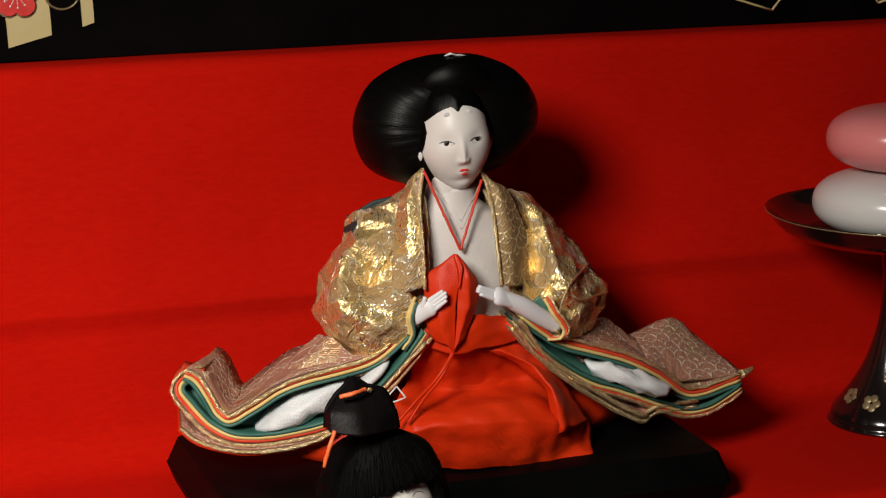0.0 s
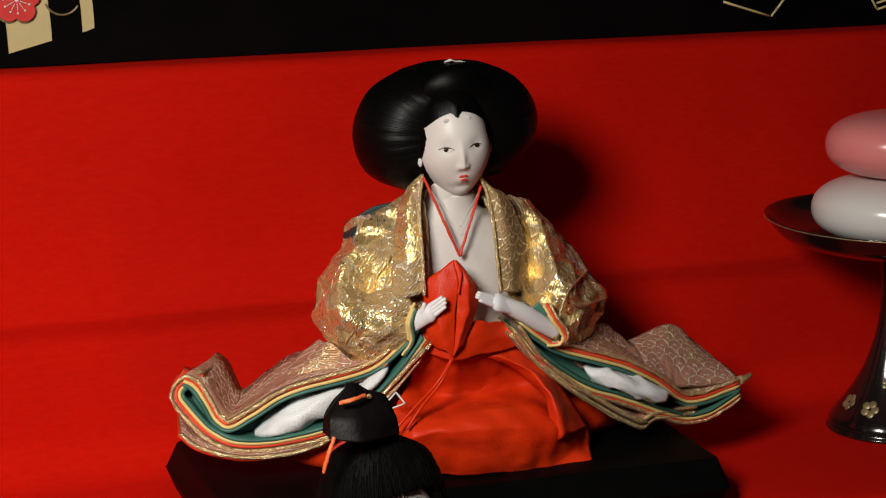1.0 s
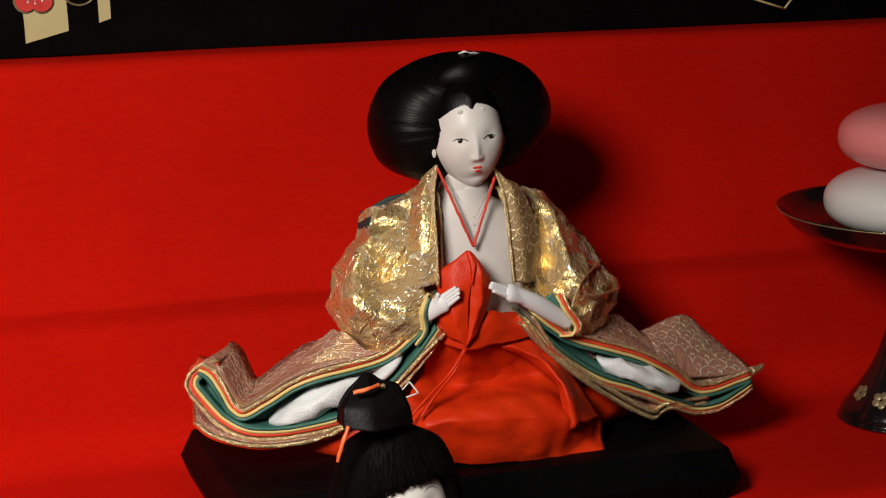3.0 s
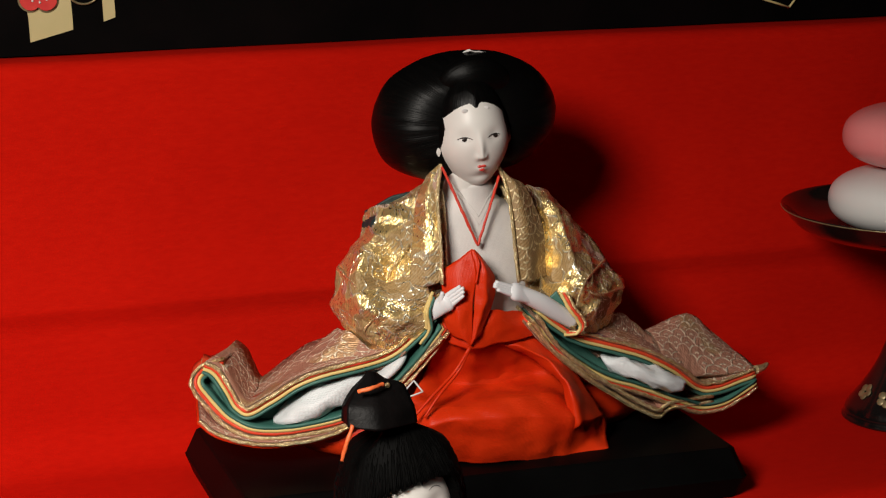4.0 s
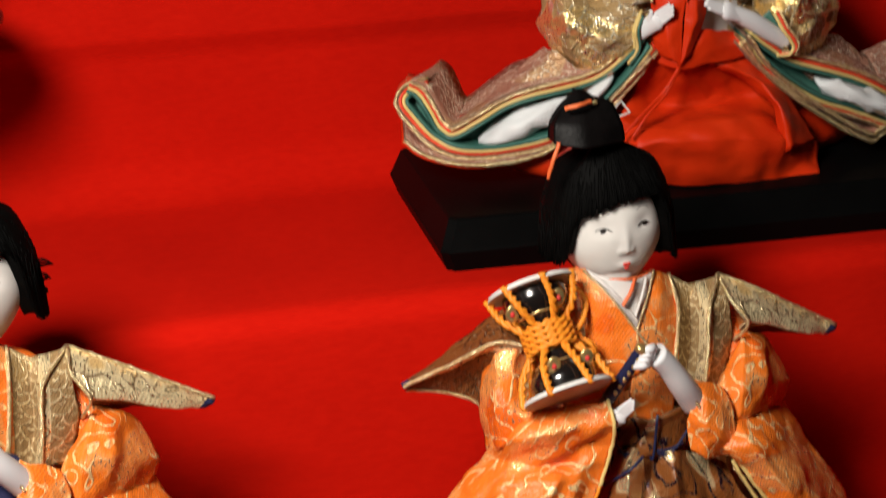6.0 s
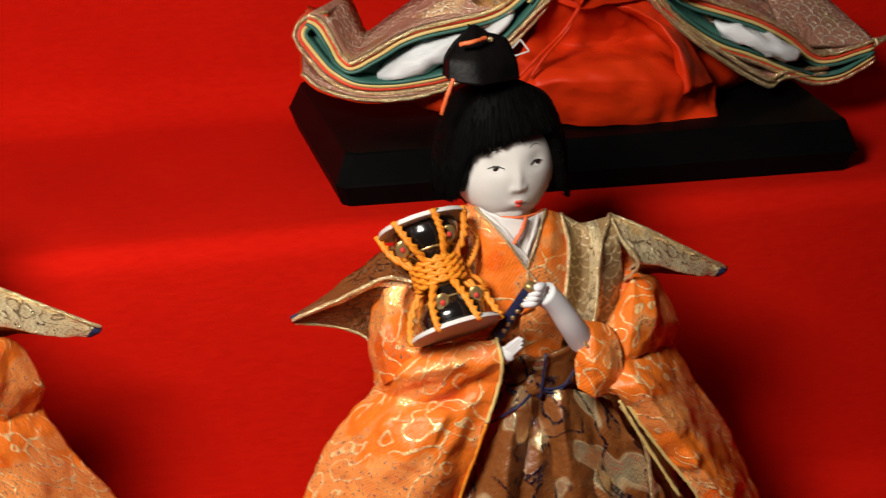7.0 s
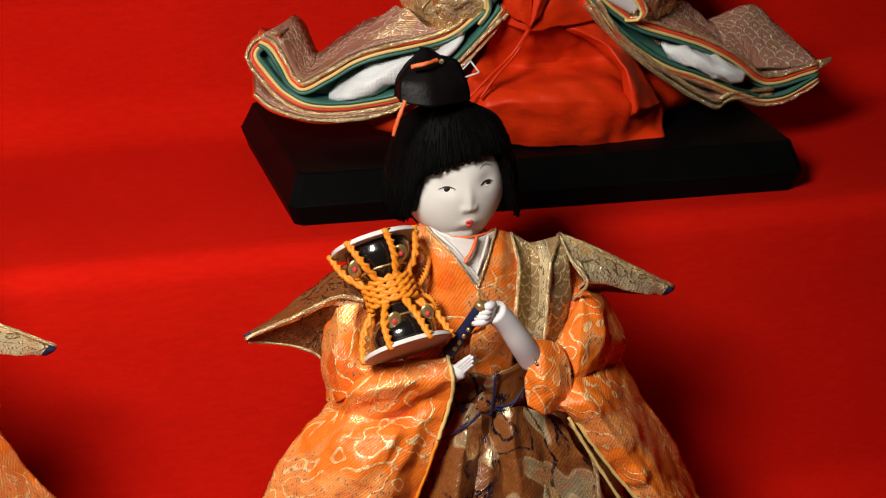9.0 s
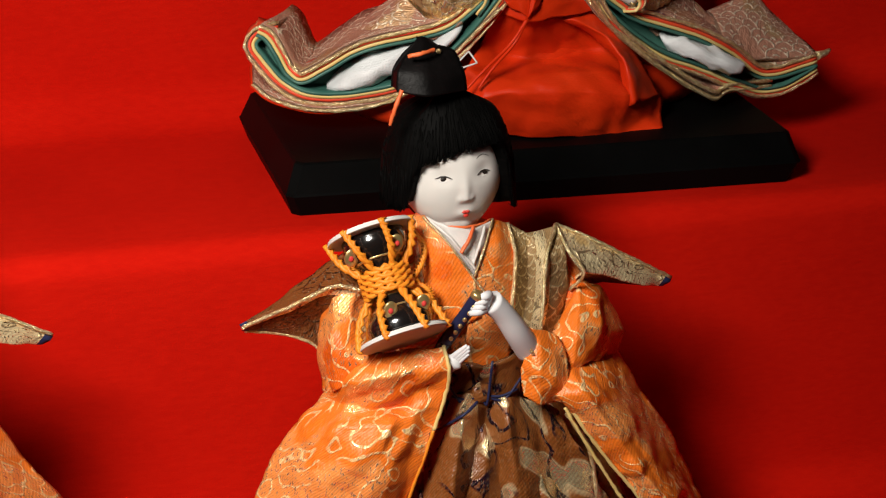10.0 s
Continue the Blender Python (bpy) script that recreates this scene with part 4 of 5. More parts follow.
    s.cloth([[(0.3444, 1.1020, 0.1631), (0.3593, 1.0980, 0.1714), (0.3745, 1.0950, 0.1744)], [(0.3443, 1.1020, 0.1579), (0.3592, 1.0980, 0.1623), (0.3744, 1.0950, 0.1650)]], DARK_CLOTH, 8, 0.3)
    # left-hand wing: layered sleeve mouth that ends in a curl
    up = [(0.3670, 1.042, 0.1130), (0.3560, 1.045, 0.1000), (0.3390, 1.050, 0.0875), (0.2986, 1.056, 0.0780), (0.2774, 1.062, 0.0655), (0.2644, 1.066, 0.0590), (0.2560, 1.070, 0.0635),
          (0.2505, 1.074, 0.0740), (0.2465, 1.078, 0.0815), (0.2420, 1.080, 0.0840)]
    lo = [(0.3690, 1.040, 0.1080), (0.3519, 1.046, 0.0840), (0.3253, 1.052, 0.0620), (0.2954, 1.058, 0.0540), (0.2700, 1.064, 0.0530), (0.2555, 1.070, 0.0590), (0.2455, 1.076, 0.0705),
          (0.2405, 1.079, 0.0785), (0.2440, 1.081, 0.0835), (0.2560, 1.084, 0.0855)]

    def back_up(u):
        return (0.012 * math.sin(math.pi * u) + 0.024 * u * u, 0.042 - 0.010 * u * u, 0.006 * (1 - u) + 0.002 * u)
    for k, (m, w, fr) in enumerate(((ROSE_GOLD, 0.0062, 0.0), (RED_LINING, 0.0043, 0.0006), (YELLOW_LINING, 0.0023, 0.0012), (GREEN_LINING, 0.0003, 0.0018))):
        ribbon(s, up, m, back_up if k == 0 else (0.004, 0.02, 0.0), w, 0.0017, front=fr, sag=0.002, trim=GOLD_TRIM if k == 0 else None)
    for k, (m, w, fr) in enumerate(((GREEN_LINING, 0.0008, 0.0018), (YELLOW_LINING, -0.0010, 0.0014), (RED_LINING, -0.0028, 0.0008), (ROSE_GOLD, -0.0046, 0.0))):
        ribbon(s, lo, m, (0.022, 0.036, -0.003) if k == 3 else (0.004, 0.02, 0.0), w, 0.0017, front=fr, trim=GOLD_TRIM if k == 3 else None)
    s.lump((0.3125, 1.067, 0.0700), (0.0350, 0.015, 0.0088), PAD_WHITE, Matrix.Rotation(radians(-24), 3, "Y"), 28, 16, wave=lambda p: crumple(p, 0.009, 0.0022))
    s.lump((0.343, 1.052, 0.0850), (0.012, 0.008, 0.0035), PAD_WHITE, Matrix.Rotation(radians(-42), 3, "Y"))
    s.grid(lambda u, v: Vector(catmull(up, u)).lerp(Vector(catmull(lo, u)), v) + Vector((0.003, 0.013, 0)), 50, 3, GREEN_LINING)
    under = [(0.3690, 1.039, 0.1030), (0.3385, 1.049, 0.0690), (0.3120, 1.054, 0.0500), (0.2759, 1.060, 0.0450), (0.2498, 1.068, 0.0505), (0.2393, 1.076, 0.0580)]
    ribbon(s, under, ROSE_GOLD, (0.01, 0.05, 0.004), 0.0, 0.0017, front=0.0004, trim=GOLD_TRIM)
    ribbon(s, under, RED_SILK, (0.01, 0.05, 0.004), -0.0022, 0.0017, front=0.0)
    # right-hand wing
    up2 = [(0.4250, 1.040, 0.1110), (0.4400, 1.043, 0.0985), (0.4555, 1.046, 0.0895), (0.4941, 1.053, 0.0752), (0.5200, 1.060, 0.0610), (0.5380, 1.066, 0.0470), (0.5560, 1.070, 0.0440), (0.5830, 1.075, 0.0480)]
    lo2 = [(0.4220, 1.038, 0.1090), (0.4400, 1.042, 0.0900), (0.4700, 1.048, 0.0690), (0.5000, 1.055, 0.0560), (0.5280, 1.062, 0.0430), (0.5430, 1.067, 0.0370), (0.5600, 1.070, 0.0370), (0.5830, 1.075, 0.0455)]
    for k, (m, w, fr) in enumerate(((ROSE_GOLD, 0.0058, 0.0), (RED_LINING, 0.0040, 0.0006), (YELLOW_LINING, 0.0022, 0.0012), (GREEN_LINING, 0.0, 0.0018))):
        ribbon(s, up2, m, (lambda u: (-0.014 * u, 0.045, 0.010 + 0.010 * u * u)) if k == 0 else (0.0, 0.02, 0.0), w, 0.0017, front=fr, trim=GOLD_TRIM if k == 0 else None, turn_sign=-1)
    for k, (m, w, fr) in enumerate(((GREEN_LINING, 0.0022, 0.0020), (YELLOW_LINING, -0.0002, 0.0014), (RED_LINING, -0.0020, 0.0008), (ROSE_GOLD, -0.0038, 0.0))):
        ribbon(s, lo2, m, (0.0, 0.045, 0.004) if k == 3 else (0.0, 0.02, 0.0), w, 0.0017, front=fr, trim=GOLD_TRIM if k == 3 else None, turn_sign=-1)
    s.lump((0.499, 1.055, 0.0650), (0.030, 0.012, 0.0062), PAD_WHITE, Matrix.Rotation(radians(25), 3, "Y"), 28, 16, wave=lambda p: crumple(p, 0.009, 0.0022))
    s.grid(lambda u, v: Vector(catmull(up2, u)).lerp(Vector(catmull(lo2, u)), v) + Vector((0, 0.013, 0)), 50, 3, GREEN_LINING)
    under2 = [(0.4190, 1.036, 0.1080), (0.4380, 1.041, 0.0840), (0.4730, 1.048, 0.0570), (0.5060, 1.054, 0.0370), (0.5200, 1.060, 0.0385), (0.5500, 1.068, 0.0370)]
    ribbon(s, under2, GOLD, (0.0, 0.04, 0.006), 0.0015, 0.0017, trim=GOLD_TRIM, turn_sign=-1)
    ribbon(s, under2, ROSE_GOLD, (0.0, 0.04, 0.006), 0.0052, 0.0017, front=0.0004, trim=GOLD_TRIM, turn_sign=-1)
    s.tube([(0.583, 1.076, 0.0525), (0.589, 1.078, 0.0530), (0.5935, 1.080, 0.0545)], [0.003, 0.0022, 0.0012], GOLD_TRIM, 8, 8)
    # broad flap behind the right-hand wing
    def flap(u, v):
        f = Vector(catmull([(0.516, 1.060, 0.066), (0.540, 1.067, 0.056), (0.585, 1.076, 0.0535)], u))
        b = Vector(catmull([(0.5199, 1.1000, 0.0778), (0.5502, 1.1020, 0.0849), (0.5686, 1.1000, 0.0680)], u))
        return f.lerp(b, v) + Vector((0, 0, 0.006 * math.sin(math.pi * v) * (1 - u))) + crumple((u * 0.06, v * 0.05, 0), 0.02, 0.0008)
    s.grid(flap, 30, 16, ROSE_GOLD, thick=0.003)
    # sleeve mouths: the lining layers round the wrists
    s.cloth([[(0.4335, 1.0440, 0.1175), (0.4382, 1.0430, 0.1218)], [(0.4386, 1.0430, 0.1081), (0.4442, 1.0400, 0.1116)], [(0.4422, 1.0450, 0.0988), (0.4515, 1.0410, 0.0989)]], GREEN_LINING, 10, 0.3)
    for dx_, m in ((0.0, YELLOW_LINING), (0.0016, RED_LINING), (0.0030, GOLD_TRIM)):
        s.edging([Vector(p) + Vector((dx_, -0.001, dx_ * 0.4)) for p in ((0.4398, 1.0410, 0.1208), (0.4440, 1.0380, 0.1120), (0.4502, 1.0380, 0.1030), (0.4482, 1.0380, 0.0980), (0.4415, 1.0400, 0.0975))], 0.0010, m)
    for dx_, m in ((0.0, GREEN_LINING), (-0.0014, YELLOW_LINING)):
        s.edging([Vector(p) + Vector((dx_, -0.001, 0)) for p in ((0.3640, 1.0400, 0.1261), (0.3606, 1.0380, 0.1180), (0.3625, 1.0400, 0.1078), (0.3578, 1.0420, 0.0995))], 0.0009, m)
    # painted fore-arms
    doll_fist(s, (0.3646, 1.0400, 0.1178), (0.3780, 1.0280, 0.1320), (0.0018, -0.001, -0.0038), 0.0060, WHITE_SKIN_COOL, reach=0.42, thumb=(0.3671, 1.0340, 0.1297))
    s.tube([(0.4496, 1.0430, 0.1025), (0.4370, 1.0400, 0.1109), (0.4245, 1.0370, 0.1190), (0.4099, 1.0340, 0.1264)], [0.0040, 0.0050, 0.0050, 0.0038], WHITE_SKIN_COOL, 16, 16, flat=0.8)
    doll_fist(s, (0.4208, 1.0360, 0.1218), (0.3947, 1.0290, 0.1327), (-0.0010, 0.001, 0.0036), 0.0060, WHITE_SKIN_COOL, reach=0.45, thumb=None)
    # head and the wide formal hairstyle
    def hairline(px, py, pz, depth=False):
        top = 0.70 - 0.42 * abs(px) ** 2.2 - 0.09 * math.exp(-(px / 0.10) ** 2)
        d = max(pz - top, py + 0.12, abs(px) - 0.84 - 0.35 * max(0.0, 0.25 - pz))
        return d if depth else d > 0
    turn = Matrix.Rotation(radians(-6), 3, "Y") @ Matrix.Rotation(radians(4), 3, "X") @ Matrix.Rotation(radians(-7), 3, "Z")
    doll_head(s, (0.3972, 1.0700, 0.2103), 0.0200, 0.0235, 0.0305, turn, hairline, HAIR, (0.41, 0.075, 0.20, 0.042), (0.13, -0.475), None, 0.13, chin=0.20)
    for p in ((0.3867, 1.0512, 0.2259), (0.3988, 1.0504, 0.2269)):
        s.lump(p, (0.0017, 0.00025, 0.0012), GREY_BROW, turn)
    s.lump((0.3769, 1.0685, 0.2021), (0.0030, 0.004, 0.0056), WHITE_SKIN, turn)
    # hair combed out from the face into a wide rim, then back
    rim = [(0.4068, 1.0960, 0.2534), (0.4239, 1.0960, 0.2513), (0.4436, 1.0980, 0.2426), (0.4556, 1.1000, 0.2280), (0.4570, 1.1000, 0.2132), (0.4496, 1.1000, 0.1998), (0.4328, 1.1000, 0.1878), (0.4127, 1.1040, 0.1832), (0.3889, 1.1000, 0.1797),
           (0.3702, 1.1000, 0.1830), (0.3556, 1.0980, 0.1921), (0.3486, 1.0960, 0.2076), (0.3495, 1.0960, 0.2228), (0.3581, 1.0960, 0.2382), (0.3748, 1.0960, 0.2481), (0.3916, 1.0960, 0.2526), (0.4068, 1.0960, 0.2534)]
    mid = Vector((0.4012, 1.0780, 0.2152))

    def coiffure(u, v):
        r = Vector(catmull(rim, u))
        out = r - mid
        inner = mid + Vector((out.x, 0, out.z)).normalized() * (0.0165 if out.z > 0 else 0.018)
        if v < 0.65:
            q = v / 0.65 * math.pi / 2
            p = inner.lerp(r, math.sin(q) ** 0.9)
            p.y = 1.064 + (r.y - 1.064) * (1 - math.cos(q)) ** 1.1
        else:
            q = (v - 0.65) / 0.35 * math.pi / 2
            p = r.lerp(Vector((mid.x, 0, mid.z)), 1 - math.cos(q))
            p.y = r.y + 0.026 * math.sin(q)
        return p + Vector((0, 0.0006 * noise.noise(Vector((u * 60, v * 2, 0))), 0)) * math.sin(math.pi * v)
    s.grid(coiffure, 200, 60, HAIR, closed=False)
    s.tube([(0.3825, 1.0740, 0.2346), (0.3888, 1.0700, 0.2413), (0.3990, 1.0680, 0.2435), (0.4111, 1.0700, 0.2395), (0.4179, 1.0740, 0.2307)], [0.006, 0.009, 0.0105, 0.009, 0.006], HAIR, 24, 30, flat=0.8)
    s.tube([(0.3999, 1.0900, 0.2525), (0.4032, 1.0880, 0.2539), (0.4079, 1.0880, 0.2530), (0.4175, 1.0900, 0.2513)], [0.0004, 0.0007, 0.0005, 0.0003], WHITE_SILK, 8, 16, wave=lambda p, u, v: crumple(p, 0.003, 0.0006))
    s.lump((0.403, 1.125, 0.150), (0.016, 0.006, 0.06), HAIR)
    return tagged(s.finish("lady_doll"), "seated court lady doll in gold brocade robes and scarlet trousers", "doll")


lady_doll()


def musician_doll(dx, cap_on, label):
    """A kneeling court musician in orange and brown brocade; dx shifts him along the step."""
    s = Shape((0.298 + dx, 0.880, LOW_Z + 0.024))
    D = Vector((dx, 0, 0 if cap_on else 0.0015))

    def sh(pts):
        return [tuple(Vector(p) + D) for p in pts]

    def soft(p, u, v):
        return crumple(p - D, 0.030, 0.0014) + crumple(p - D, 0.010, 0.0004)
    # wide trousers
    rings = [(-0.014, 0.026, 0.020), (-0.040, 0.036, 0.030), (-0.070, 0.056, 0.042), (-0.105, 0.078, 0.052), (-0.140, 0.090, 0.058), (-0.162, 0.090, 0.060)]

    def skirt(u, v):
        z, w, d = catmull(rings, v)
        a = 2 * math.pi * u
        k = 1 + 0.11 * min(1, v * 2.5) * (1 - 1.6 * abs(math.sin(6.5 * a + 0.4)) ** 0.7)
        p = Vector((0.303 + w * math.sin(a) * k, 0.885 - d * math.cos(a) * k, z))
        return p + D + crumple(p, 0.03, 0.0022 * min(1, 3 * v)) + Vector((0, -facet(p, 0.026, 0.0055, (0.95, 0.1, 0.3)) * min(1, 3 * v), 0))
    s.grid(skirt, 180, 60, BROWN, closed=True, caps=True)
    # sash with a knotted front
    s.grid(lambda u, v: Vector((0.300 + 0.034 * math.sin(2 * math.pi * u), 0.882 - 0.032 * math.cos(2 * math.pi * u), -0.018 - 0.020 * v)) + D
           + crumple((u * 0.1, v * 0.03, 0), 0.014, 0.0015), 48, 8, BROWN, closed=True, thick=0.002)
    s.lump(Vector((0.3005, 0.850, -0.034)) + D, (0.007, 0.005, 0.006), BROWN, wave=lambda p: crumple(p, 0.006, 0.0012))
    for q in ((-0.020, -0.014), (-0.016, -0.004), (0.017, -0.004), (0.021, -0.013), (0.004, -0.020)):
        s.tube(sh([(0.3005, 0.848, -0.034), (0.3005 + q[0] * 0.5, 0.846, -0.034 + q[1] * 0.2), (0.3005 + q[0], 0.846, -0.034 + q[1] * -1.0 - 0.002)]), 0.0007, NAVY, 6, 10)
    # orange under-robe
    body = [(0.042, 0.0120, 0.0110, 0.885), (0.037, 0.022, 0.015, 0.885), (0.030, 0.038, 0.020, 0.885), (0.010, 0.041, 0.024, 0.885), (-0.015, 0.033, 0.025, 0.884), (-0.030, 0.030, 0.025, 0.884)]

    def torso(u, v):
        z, w, d, cy = catmull(body, v)
        a = 2 * math.pi * u
        return Vector((0.297 + w * math.sin(a), cy - d * math.cos(a), z)) + D
    s.grid(torso, 56, 28, ORANGE, closed=True, caps=True)
    s.tube(sh([(0.294, 0.884, 0.034), (0.292, 0.880, 0.060)]), [0.0135, 0.0115], WHITE_SKIN, 18, 6, side=(1, 0, 0))
    # white crossed collar, orange collar bands
    s.cloth([[(0.2759, 0.8740, 0.0500), (0.2851, 0.8620, 0.0479), (0.2965, 0.8610, 0.0461), (0.3125, 0.8740, 0.0451)], [(0.2851, 0.8630, 0.0379), (0.2902, 0.8580, 0.0370), (0.2980, 0.8580, 0.0363), (0.3058, 0.8630, 0.0359)],
             [(0.2959, 0.8590, 0.0229), (0.2973, 0.8580, 0.0226), (0.2984, 0.8580, 0.0225), (0.3004, 0.8590, 0.0231)]], WHITE_SILK, 12, 0.4, shift=D)
    s.edging([(0.2785, 0.8660, 0.0498), (0.2867, 0.8580, 0.0427), (0.2982, 0.8560, 0.0273)], 0.0007, WHITE_SILK, D)
    s.edging([(0.3054, 0.8660, 0.0452), (0.3007, 0.8580, 0.0400), (0.2968, 0.8570, 0.0294)], 0.0007, WHITE_SILK, D)
    s.cloth([[(0.2727, 0.8780, 0.0488), (0.2743, 0.8740, 0.0501), (0.2758, 0.8700, 0.0509)], [(0.2732, 0.8660, 0.0367), (0.2783, 0.8590, 0.0394), (0.2853, 0.8560, 0.0405)], [(0.2746, 0.8600, 0.0160), (0.2836, 0.8550, 0.0194), (0.2962, 0.8530, 0.0247)],
             [(0.2781, 0.8580, -0.0067), (0.2863, 0.8530, -0.0026), (0.2994, 0.8510, 0.0056)]], ORANGE, 12, 0.3, shift=D)
    s.cloth([[(0.3106, 0.8700, 0.0467), (0.3141, 0.8720, 0.0451), (0.3196, 0.8760, 0.0420)], [(0.3026, 0.8570, 0.0382), (0.3106, 0.8580, 0.0362), (0.3210, 0.8640, 0.0301)], [(0.2970, 0.8540, 0.0242), (0.3070, 0.8540, 0.0180), (0.3199, 0.8600, 0.0086)],
             [(0.2939, 0.8520, -0.0059), (0.3039, 0.8530, -0.0088), (0.3179, 0.8580, -0.0125)], [(0.2920, 0.8520, -0.0203), (0.3038, 0.8530, -0.0236), (0.3170, 0.8580, -0.0273)]], ORANGE, 12, 0.3, shift=D)
    for line in ([(0.2755, 0.8690, 0.0512), (0.2850, 0.8550, 0.0409), (0.2958, 0.8520, 0.0251), (0.3074, 0.8500, 0.0095)], [(0.3102, 0.8690, 0.0471), (0.3023, 0.8560, 0.0386), (0.2967, 0.8530, 0.0252)]):
        s.edging(line, 0.0006, GOLD_TRIM, D)
    # sleeveless over-vest: front panels and stiff shoulder wings
    s.cloth([[(0.3209, 0.8780, 0.0409), (0.3296, 0.8760, 0.0359), (0.3375, 0.8780, 0.0356), (0.3466, 0.8800, 0.0370)], [(0.3205, 0.8640, 0.0302), (0.3296, 0.8700, 0.0247), (0.3343, 0.8600, 0.0281), (0.3471, 0.8660, 0.0281)],
             [(0.3186, 0.8600, 0.0116), (0.3291, 0.8680, 0.0050), (0.3324, 0.8550, 0.0093), (0.3492, 0.8660, 0.0085)], [(0.3158, 0.8580, -0.0084), (0.3244, 0.8640, -0.0142), (0.3304, 0.8530, -0.0079), (0.3432, 0.8640, -0.0115)]], OLIVE_GOLD, 14, 0.6, shift=D, crease=0.0010,
            pick=lambda u, v: WING_GOLD if 0.50 < u < 0.74 else OLIVE_GOLD)
    s.edging([(0.3205, 0.8770, 0.0412), (0.3197, 0.8620, 0.0310), (0.3179, 0.8580, 0.0125), (0.3151, 0.8560, -0.0075)], 0.0010, GOLD_TRIM, D)
    s.edging([(0.3462, 0.8790, 0.0374), (0.3338, 0.8580, 0.0289), (0.3316, 0.8530, 0.0102), (0.3296, 0.8510, -0.0063)], 0.0011, GOLD_TRIM, D)
    s.cloth([[(0.2756, 0.8820, 0.0466), (0.2766, 0.8780, 0.0473), (0.2788, 0.8760, 0.0450)], [(0.2718, 0.8720, 0.0317), (0.2744, 0.8640, 0.0345), (0.2792, 0.8620, 0.0376)], [(0.2718, 0.8660, 0.0081), (0.2756, 0.8600, 0.0102), (0.2804, 0.8580, 0.0162)]], WING_GOLD, 12, 0.4, shift=D, crease=0.0010)
    s.cloth([[(0.3473, 0.8820, 0.0365), (0.3664, 0.8800, 0.0275), (0.3888, 0.8820, 0.0145), (0.4117, 0.8860, 0.0008)], [(0.3476, 0.8660, 0.0298), (0.3650, 0.8680, 0.0227), (0.3843, 0.8740, 0.0115), (0.4100, 0.8840, -0.0007)],
                  [(0.3540, 0.8600, 0.0192), (0.3691, 0.8660, 0.0131), (0.3892, 0.8740, 0.0041), (0.4065, 0.8840, -0.0025)], [(0.3537, 0.8760, 0.0041), (0.3752, 0.8840, 0.0024), (0.3922, 0.8880, -0.0018), (0.4070, 0.8880, -0.0035)]], WING_GOLD, 14, 0.6, shift=D, crease=0.0020,
                 pick=lambda u, v: NAVY if u > 0.955 else (WING_GOLD if v < 0.68 else BROWN_LATTICE))
    s.edging([(0.3470, 0.8810, 0.0369), (0.3660, 0.8790, 0.0279), (0.3884, 0.8810, 0.0150), (0.4113, 0.8850, 0.0012)], 0.0009, GOLD_TRIM, D)
    s.edging([(0.3466, 0.8800, 0.0373), (0.3468, 0.8640, 0.0306), (0.3537, 0.8580, 0.0200), (0.3498, 0.8660, 0.0079)], 0.0009, GOLD_TRIM, D)
    s.cloth([[(0.2517, 0.8900, 0.0340), (0.2329, 0.8900, 0.0222), (0.2125, 0.8880, 0.0096), (0.1904, 0.8820, 0.0001)], [(0.2449, 0.8620, 0.0199), (0.2312, 0.8640, 0.0222), (0.2121, 0.8720, 0.0106), (0.1912, 0.8810, -0.0016)],
             [(0.2399, 0.8740, 0.0023), (0.2267, 0.8760, 0.0040), (0.2139, 0.8800, -0.0021), (0.1921, 0.8830, -0.0040)], [(0.2298, 0.8840, -0.0185), (0.2252, 0.8860, -0.0147), (0.2125, 0.8860, -0.0092), (0.1936, 0.8850, -0.0050)]], BROWN_LATTICE, 14, 0.5, thick=0.0014, shift=D, crease=0.0020,
            pick=lambda u, v: NAVY if u > 0.95 else (WING_GOLD if 0.33 < v < 0.42 else BROWN_LATTICE))
    s.edging([(0.2438, 0.8600, 0.0208), (0.2307, 0.8620, 0.0230), (0.2116, 0.8700, 0.0115), (0.1908, 0.8790, -0.0007)], 0.0010, GOLD_TRIM, D)
    s.edging([(0.2295, 0.8830, -0.0180), (0.2250, 0.8850, -0.0142), (0.2123, 0.8850, -0.0087), (0.1934, 0.8840, -0.0045)], 0.0008, GOLD_TRIM, D)
    # sleeve on the drum side: upper arm, then the hanging bag with its folds
    s.tube(sh([(0.250, 0.884, 0.020), (0.240, 0.876, 0.002), (0.242, 0.868, -0.014), (0.256, 0.860, -0.020)]), [0.0110, 0.0110, 0.0105, 0.0085], ORANGE, 32, 30, wave=soft)
    s.cloth([[(0.2299, 0.8780, 0.0061), (0.2323, 0.8680, 0.0176), (0.2408, 0.8640, 0.0192), (0.2515, 0.8680, 0.0094)], [(0.2256, 0.8740, -0.0064), (0.2282, 0.8540, 0.0027), (0.2369, 0.8520, 0.0031), (0.2484, 0.8600, -0.0044)],
             [(0.2259, 0.8720, -0.0202), (0.2272, 0.8500, -0.0127), (0.2348, 0.8460, -0.0084), (0.2457, 0.8460, -0.0073)], [(0.2280, 0.8700, -0.0343), (0.2294, 0.8500, -0.0240), (0.2371, 0.8440, -0.0193), (0.2474, 0.8420, -0.0167)]], ORANGE, 14, 0.5, shift=D, fine=0.0009, crease=0.0026)
